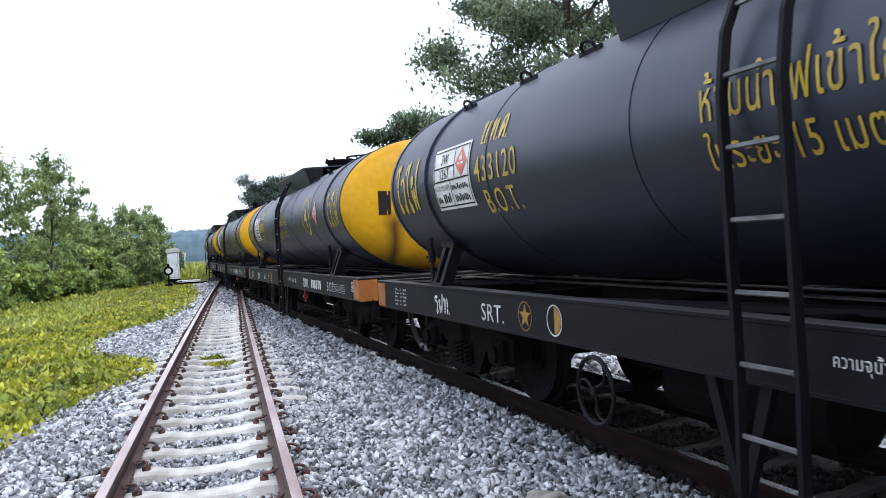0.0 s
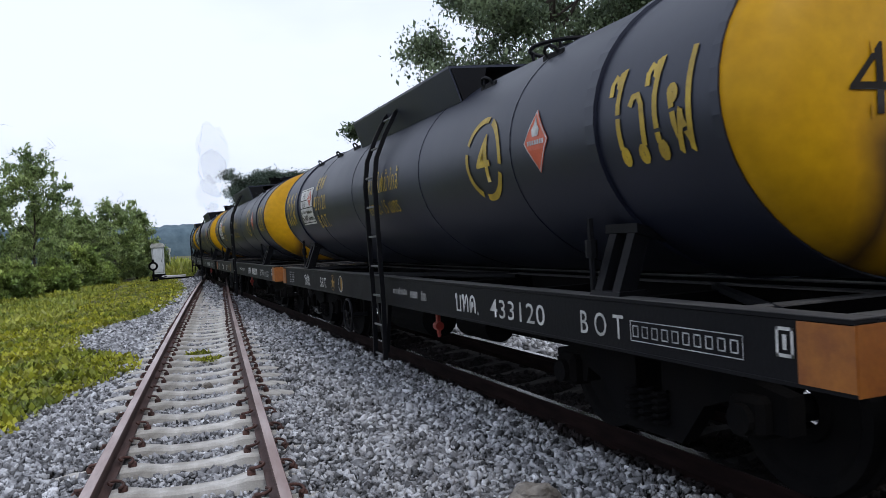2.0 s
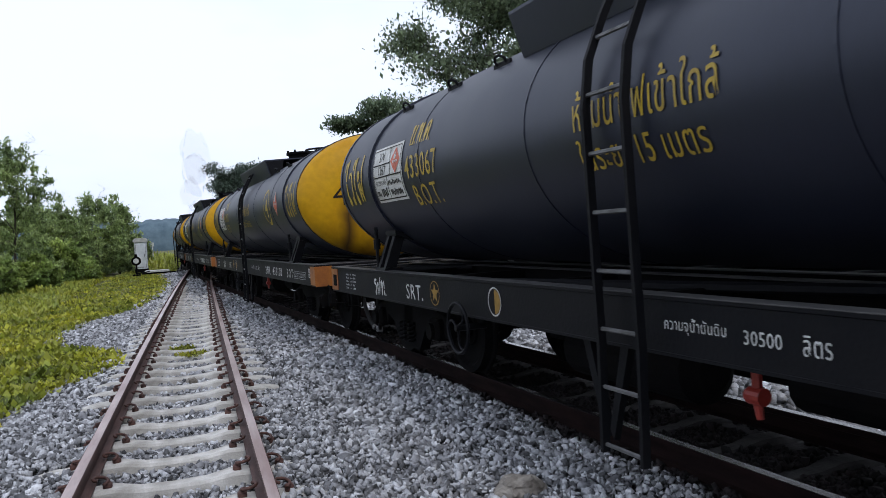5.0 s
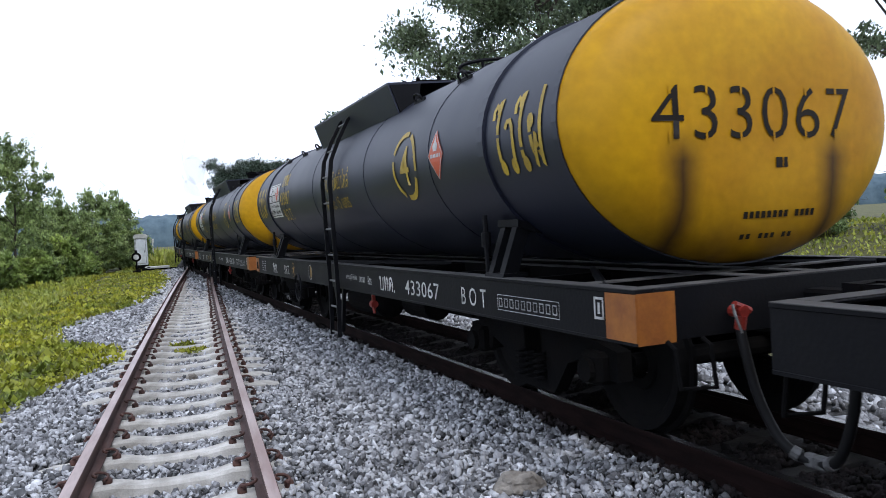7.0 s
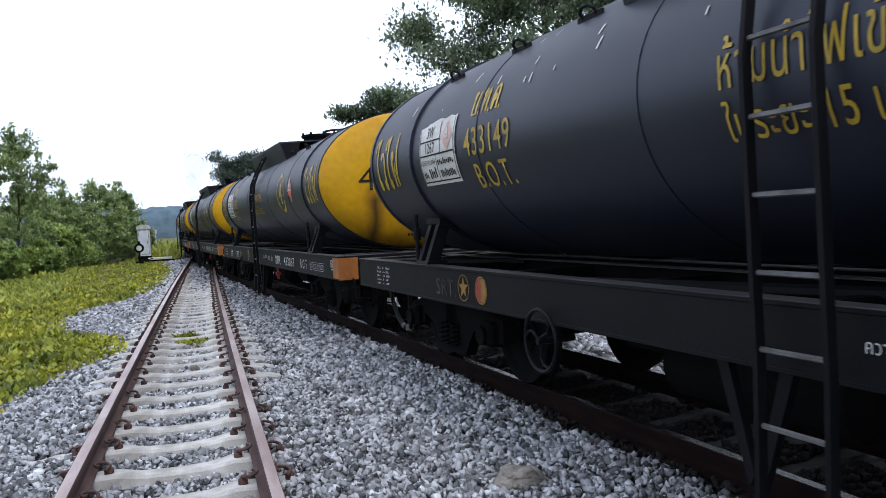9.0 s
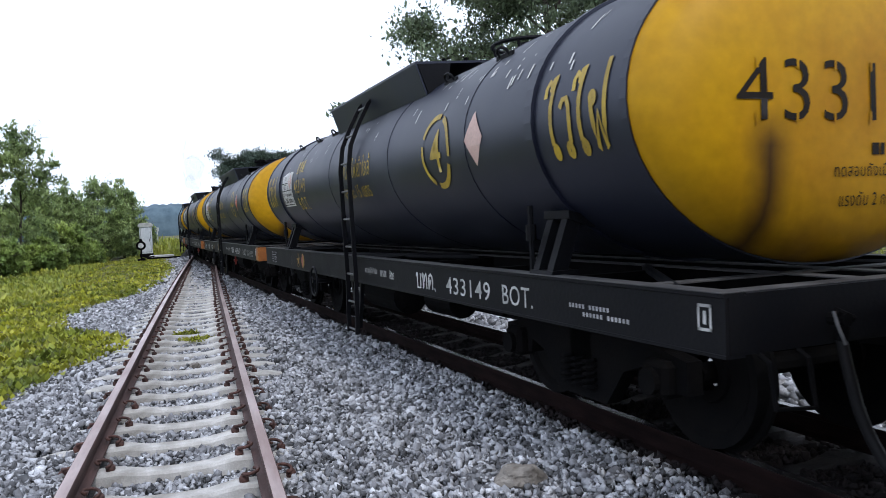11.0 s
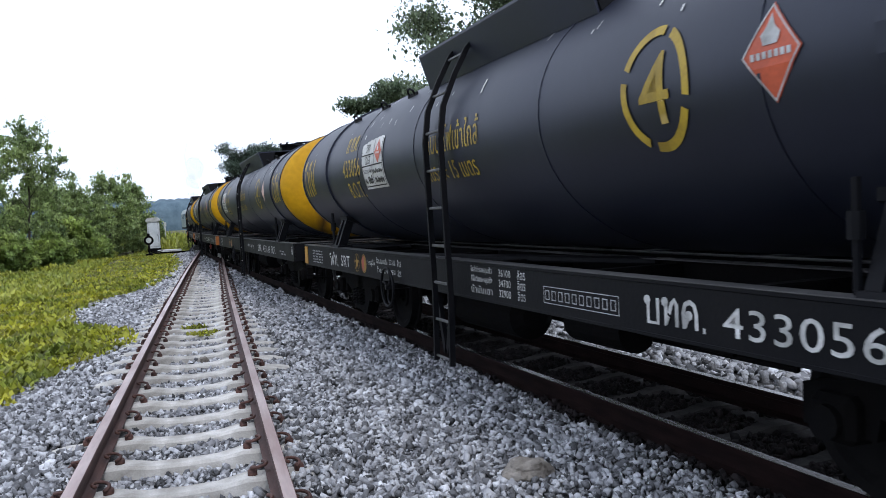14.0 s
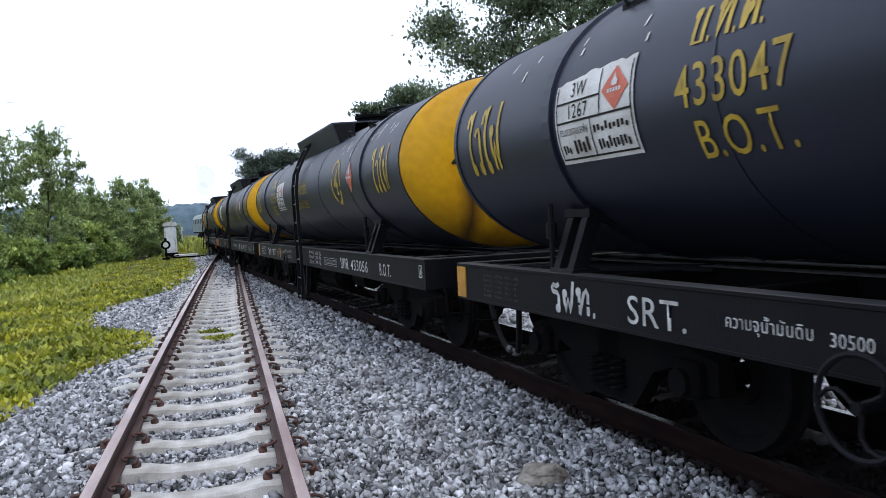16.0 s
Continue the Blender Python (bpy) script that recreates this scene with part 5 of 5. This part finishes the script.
# ---- trees and bushes ----
def tree(name, label, base, height, lean, reach, leaf, mat, seed, n_limb, clumps, per, crown_from=0.35, flat=1.0, trunk_r=0.25, group="trees behind the train", fill=False):
    """A tapered trunk that forks into limbs and twigs, with leaves in many uneven clumps along them."""
    rr = random.Random(seed)
    t = new(name)
    tagged(t, label, "tree" if name == "tree" else "bush", group)
    t.location = base
    wood = bmesh.new()
    top = Vector((lean[0], lean[1], height * 0.8))
    spine = [Vector((0, 0, -0.2))] + [Vector((top.x * (k / 6) ** 1.4 + rr.uniform(-0.1, 0.1) * reach * 0.2, top.y * (k / 6) ** 1.4 + rr.uniform(-0.1, 0.1) * reach * 0.2, top.z * k / 6)) for k in range(1, 7)]
    tube(wood, spine, [trunk_r * (1 - 0.8 * k / 6) for k in range(7)], 8)
    ends = []
    for k in range(n_limb):
        f = crown_from + (1 - crown_from) * (k + rr.random()) / n_limb
        i = min(5, int(f * 6))
        start = spine[i].lerp(spine[i + 1], f * 6 - i)
        a = k * 2.4 + rr.uniform(-0.5, 0.5)
        far = reach * rr.uniform(0.55, 1.0) * (1 - 0.45 * max(0.0, f - 0.6))
        rise = height * rr.uniform(0.05, 0.22) * flat
        end = start + Vector((math.cos(a) * far, math.sin(a) * far, rise))
        mid = start.lerp(end, 0.5) + Vector((0, 0, rise * 0.35))
        r0 = trunk_r * 0.42 * (1 - 0.5 * f)
        tube(wood, [start, start.lerp(mid, 0.5) + Vector((0, 0, 0.05)), mid, end], [r0, r0 * 0.75, r0 * 0.5, r0 * 0.12], 6)
        for _ in range(4):
            g = rr.uniform(0.35, 1.0)
            p = mid.lerp(end, (g - 0.35) / 0.65) if g > 0.5 else start.lerp(mid, g * 2)
            q = p + Vector((rr.uniform(-1, 1), rr.uniform(-1, 1), rr.uniform(-0.25, 0.7))) * reach * 0.28
            tube(wood, [p, p.lerp(q, 0.5) + Vector((0, 0, 0.05)), q], [r0 * 0.3, r0 * 0.2, r0 * 0.05], 5)
            ends.append((p, q))
        ends.append((mid, end))
    part("trunk", wood, M["bark"], t)
    nr = np.random.RandomState(seed)
    spots = []
    for _ in range(clumps):
        p, q = ends[rr.randrange(len(ends))]
        c = p.lerp(q, rr.uniform(0.3, 1.1))
        size = reach * rr.uniform(0.05, 0.13)
        if fill:
            a, b, e = rr.uniform(0, 6.283), rr.uniform(0, 1) ** 0.5, rr.uniform(0.03, 1.0)
            wide = reach * (0.55 + 0.55 * math.sin(math.pi * min(1.0, e * 0.85 + 0.12))) * (0.75 + 0.35 * noise.noise((a * 1.3, e * 3, seed)))
            c = Vector((math.cos(a) * b * wide, math.sin(a) * b * wide, e * height * (1 - 0.25 * b) * (0.92 + 0.2 * noise.noise((a * 2, b * 2, seed + 0.5)))))
            size = reach * rr.uniform(0.05, 0.13)
        ball = nr.normal(0, 1, (per, 3))
        ball *= (nr.uniform(0, 1, (per, 1)) ** 0.45) / np.linalg.norm(ball, axis=1)[:, None]
        blob = ball * (size * 1.5, size * 1.5, size * 0.9) + np.array(c)
        if fill and rr.random() < 0.2:
            a, b = rr.uniform(0, 6.283), rr.uniform(0, 0.8)
            tip = Vector((math.cos(a) * b * reach, math.sin(a) * b * reach, height * (1.0 - 0.35 * b * b) * rr.uniform(0.70, 0.93)))
            k = nr.uniform(0, 1, (per // 2, 1))
            blob = np.array(tip) + nr.normal(0, 1, (per // 2, 3)) * (0.03 + 0.13 * k) - k * np.array((0.25 * math.cos(a), 0.25 * math.sin(a), 0.22 * height ** 0.5 + 0.4))
        spots.append(blob)
    P = np.concatenate(spots)
    P = P[P[:, 2] > 0.15]
    cr = new("crown", blades(seed + 1, P, leaf, 0.2, 0.62, 0.55))
    cr.data.materials.append(M[mat])
    cr.parent = t
    return t


tree("tree", "tall leafy tree with spreading limbs behind the train", (13.9, 28.0, 0.3), 17.0, (-0.8, -0.5), 6.9, 0.145, "leaf", 31, 34, 820, 120, 0.13, 1.0, 0.24)
tree("tree", "slim leafy tree behind the train", (19.2, 28.5, 0.6), 18.0, (1.0, 0.0), 6.0, 0.145, "leaf", 32, 22, 420, 120, 0.26, 1.0, 0.20)
tree("tree", "leafy tree with open branches on the bank", (24.5, 21.0, 1.2), 15.0, (-0.5, 0.3), 5.0, 0.14, "leaf", 33, 20, 210, 100, 0.30, 1.0, 0.18)
tree("tree", "leafy tree low over the train", (11.5, 41.0, 0.0), 8.6, (-1.0, 0.0), 4.8, 0.17, "leaf", 34, 22, 420, 110, 0.22, 0.9, 0.2)
tree("tree", "dark flat-topped tree far along the line", (8.6, 84.0, 0.0), 9.8, (-0.6, 0.0), 7.4, 0.17, "dark_leaf", 35, 34, 800, 150, 0.66, 0.26, 0.35)
tree("tree", "tree on the bank", (28.5, 16.5, 1.4), 13.0, (0.5, 0.3), 5.0, 0.14, "leaf", 36, 18, 200, 100, 0.26, 1.0, 0.16)
BUSHES = [(-10.0, 38.0, 8.2, 2.6, 41), (-12.6, 36.0, 9.2, 3.0, 42), (-7.7, 40.5, 7.9, 2.3, 43), (-9.0, 32.0, 3.2, 1.9, 44), (-7.2, 50.0, 5.0, 2.4, 45), (-5.6, 52.5, 5.8, 2.2, 46),
          (-4.6, 56.0, 5.5, 1.9, 47), (-8.6, 47.0, 5.0, 2.4, 48), (-6.4, 44.0, 2.6, 1.7, 49), (-15.5, 38.0, 8.0, 3.0, 50), (-11.0, 31.0, 3.6, 2.0, 51), (-7.6, 35.5, 1.9, 1.3, 52), (-6.6, 39.0, 1.7, 1.2, 53), (-9.6, 28.5, 2.2, 1.5, 54), (-7.8, 30.0, 1.3, 1.0, 55),
          (-5.6, 46.5, 1.5, 1.1, 56), (-12.5, 27.0, 2.6, 1.7, 57), (-3.9, 66.0, 2.6, 1.1, 58), (-4.6, 70.0, 3.0, 1.4, 59), (-5.6, 76.0, 3.2, 1.6, 60), (-7.4, 80.0, 3.4, 2.0, 61)]
for x, y, h, reach, seed in BUSHES:
    tree("bush", "dense green shrub tree on the weedy verge", (x, y, level(x, y)), h, (0.2, 0.1), reach, 0.125, "bush" if h > 3.3 or y > 60 else "young", seed, 12, 235, 105, 0.12, 1.0, 0.07, "shrubs on the verge", True)
for x, y, h, seed in ((19.0, 21.0, 2.2, 61), (21.5, 17.5, 2.4, 62), (24.0, 25.0, 2.8, 63), (16.0, 33.0, 2.6, 64)):
    tree("bush", "green shrub on the bank behind the train", (x, y, level(x, y)), h, (0.1, 0.1), 1.9, 0.14, "bush", seed, 12, 110, 90, 0.12, 1.0, 0.06, "shrubs behind the train", True)


# ---- far wooded hills ----
def ridge(seed, dist, a0, a1, low, high, step):
    rr, V, F = random.Random(seed), [], []
    n = int((a1 - a0) / step)
    for k in range(n + 1):
        a = radians(a0 + step * k)
        h = low + (high - low) * (0.5 + 0.5 * noise.noise((k * 0.09, seed, 0.0))) + rr.uniform(-0.35, 0.6) * high * 0.07
        for f, z in ((0, -1.0), (0, 0.55 * h), (0.01, 0.85 * h), (0.03, h), (0.12, h)):
            d = dist * (1 + f)
            V.append((d * math.sin(a), d * math.cos(a), z))
    for k in range(n):
        for j in range(4):
            F.append((k * 5 + j, (k + 1) * 5 + j, (k + 1) * 5 + j + 1, k * 5 + j + 1))
    return sheet_mesh("ridge", V, F)


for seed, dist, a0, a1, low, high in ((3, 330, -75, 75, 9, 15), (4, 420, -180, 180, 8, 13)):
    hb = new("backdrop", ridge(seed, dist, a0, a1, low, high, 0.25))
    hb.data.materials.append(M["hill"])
    tagged(hb, "wooded ridge in the distance, its haze painted in blue-green", "hills", kind="structure")


# ---- beside the turnout ----
def cabinet(at):
    c = new("relay_cabinet")
    tagged(c, "pale grey signalling cabinet with a rounded cap beside the turnout", "cabinet")
    c.location = at
    bm = bmesh.new()
    box(bm, (0, 0, 0.95), (0.72, 0.60, 1.75), 0.03)
    part("body", bm, M["cabinet"], c)
    bm = bmesh.new()
    prism(bm, [(-0.42, 1.80), (0.42, 1.80), (0.42, 1.92), (0.30, 2.05), (-0.30, 2.05), (-0.42, 1.92)], "y", -0.36, 0.36)
    part("cap", bm, M["slab"], c, "white rounded cap")
    # black plate added in place of the shaded gap round the door
    bm = bmesh.new()
    box(bm, (0, -0.301, 0.98), (0.585, 0.012, 1.525), 0.003)
    part("door_gasket", bm, M["under"], c, "dark plate painting in the shaded gap round the door")
    bm = bmesh.new()
    box(bm, (0, -0.316, 0.98), (0.56, 0.02, 1.5), 0.006)
    d = part("door", bm, M["cabinet"], c)
    bm = bmesh.new()
    box(bm, (0.22, -0.338, 0.95), (0.03, 0.03, 0.16), 0.006)
    part("handle", bm, M["under"], d)
    bm = bmesh.new()
    box(bm, (0, 0, 0.02), (0.78, 0.66, 0.22), 0.02)
    part("plinth", bm, M["under"], c)


cabinet((-3.0, 52.5, -0.15))


def switch_stand(at):
    c = new("switch_stand")
    tagged(c, "black turnout stand with a round white target", "switch stand")
    c.location = at
    bm = bmesh.new()
    rod(bm, (0, 0, -0.05), (0, 0, 0.95), 0.05, 10)
    box(bm, (0, 0, 0.02), (0.4, 0.4, 0.12), 0.02)
    part("post", bm, M["under"], c)
    bm = bmesh.new()
    rod(bm, (0, 0.05, 0.82), (0, -0.05, 0.82), 0.26, 20)
    box(bm, (0, 0, 1.13), (0.14, 0.10, 0.16), 0.02)
    t = part("target", bm, M["under"], c)
    bm = bmesh.new()
    rod(bm, (0, -0.05, 0.82), (0, -0.06, 0.82), 0.15, 18)
    part("white_disc", bm, M["white"], t)
    bm = bmesh.new()
    rod(bm, (0, 0, 0.10), (0.7, 0.05, 0.20), 0.03, 8)
    part("lever", bm, M["under"], c)


switch_stand((-2.95, 47.0, -0.25))
bm = bmesh.new()
box(bm, (0, 0, 0), (1.3, 0.9, 0.16), 0.03)
slab = link("concrete_slab", bm, M["slab"])
slab.location = (-1.9, 47.6, -0.10)
tagged(slab, "weathered white concrete slab beside the turnout", "slab")
bm = bmesh.new()
rod(bm, (-2.6, 45.6, -0.12), (-0.5, 45.6, -0.12), 0.045, 8)
rodding = tagged(link("point_rodding", bm, M["under"]), "dark steel point rod across to the turnout", "point rod")
c = new("marker_post")
tagged(c, "short white trackside marker post", "marker post")
c.location = (-3.4, 75.0, -0.2)
bm = bmesh.new()
rod(bm, (0, 0, 0), (0, 0, 1.7), 0.06, 8)
part("post", bm, M["slab"], c)
bm = bmesh.new()
box(bm, (0, -0.05, 1.7), (0.28, 0.05, 0.34), 0.02)
part("plate", bm, M["slab"], c)


def boulder(at, size, seed, label):
    bm = bmesh.new()
    bmesh.ops.create_icosphere(bm, subdivisions=4, radius=1.0)
    for v in bm.verts:
        k = 1 + 0.35 * noise.noise(v.co * 1.4 + Vector((seed, 0, 0))) + 0.12 * noise.noise(v.co * 5 + Vector((0, seed, 0))) + 0.05 * noise.noise(v.co * 14)
        v.co = Vector((v.co.x * size[0], v.co.y * size[1], v.co.z * size[2])) * k
    o = link("rock", bm, M["rock"])
    o.location = at
    tagged(o, label, "rock")


boulder((1.90, 4.12, -0.165), (0.135, 0.11, 0.09), 2.0, "pale pitted rock lying on the ballast")
boulder((0.10, 9.25, -0.20), (0.055, 0.05, 0.04), 5.0, "small white stone between the sleepers")


# ---- movement ----
def run(t):
    """Metres that the train has gone after t seconds."""
    return 2.5381 * t + 0.02686 * t * t / 2 + 0.00265 * t ** 3 / 6 + 0.000324 * t ** 4 / 24


def motions():
    rows = []
    for k in range(33):
        at = on_track(FRONT + 4 * PITCH + 9.4 + run(0.5 * k))
        rows.append((0.5 * k, pose(at.x, at.y, 3.7)))
    walk(smoke, rows)
    for thing, axles, front in TRAIN:
        half, base = (7.1, 4.0) if thing.name.startswith("diesel") else (LONG / 2, LONG / 2 - 2.30)
        rows = []
        for k in range(33):
            t = 0.5 * k
            s = front - half + run(t)
            a, b = on_track(s - base), on_track(s + base)
            d, m = b - a, (a + b) / 2
            rows.append((t, pose(m.x, m.y, 0, 0, 0, math.degrees(math.atan2(-d.x, d.y)))))
        walk(thing, rows)
        for ws in axles:
            y, turns = ws.location.y, []
            for k in range(161):
                t = 0.1 * k
                turns.append((t, Matrix.Translation((0, y, 0.42)) @ Matrix.Rotation(-run(t) / 0.42, 4, "X")))
            walk(ws, turns)


motions()
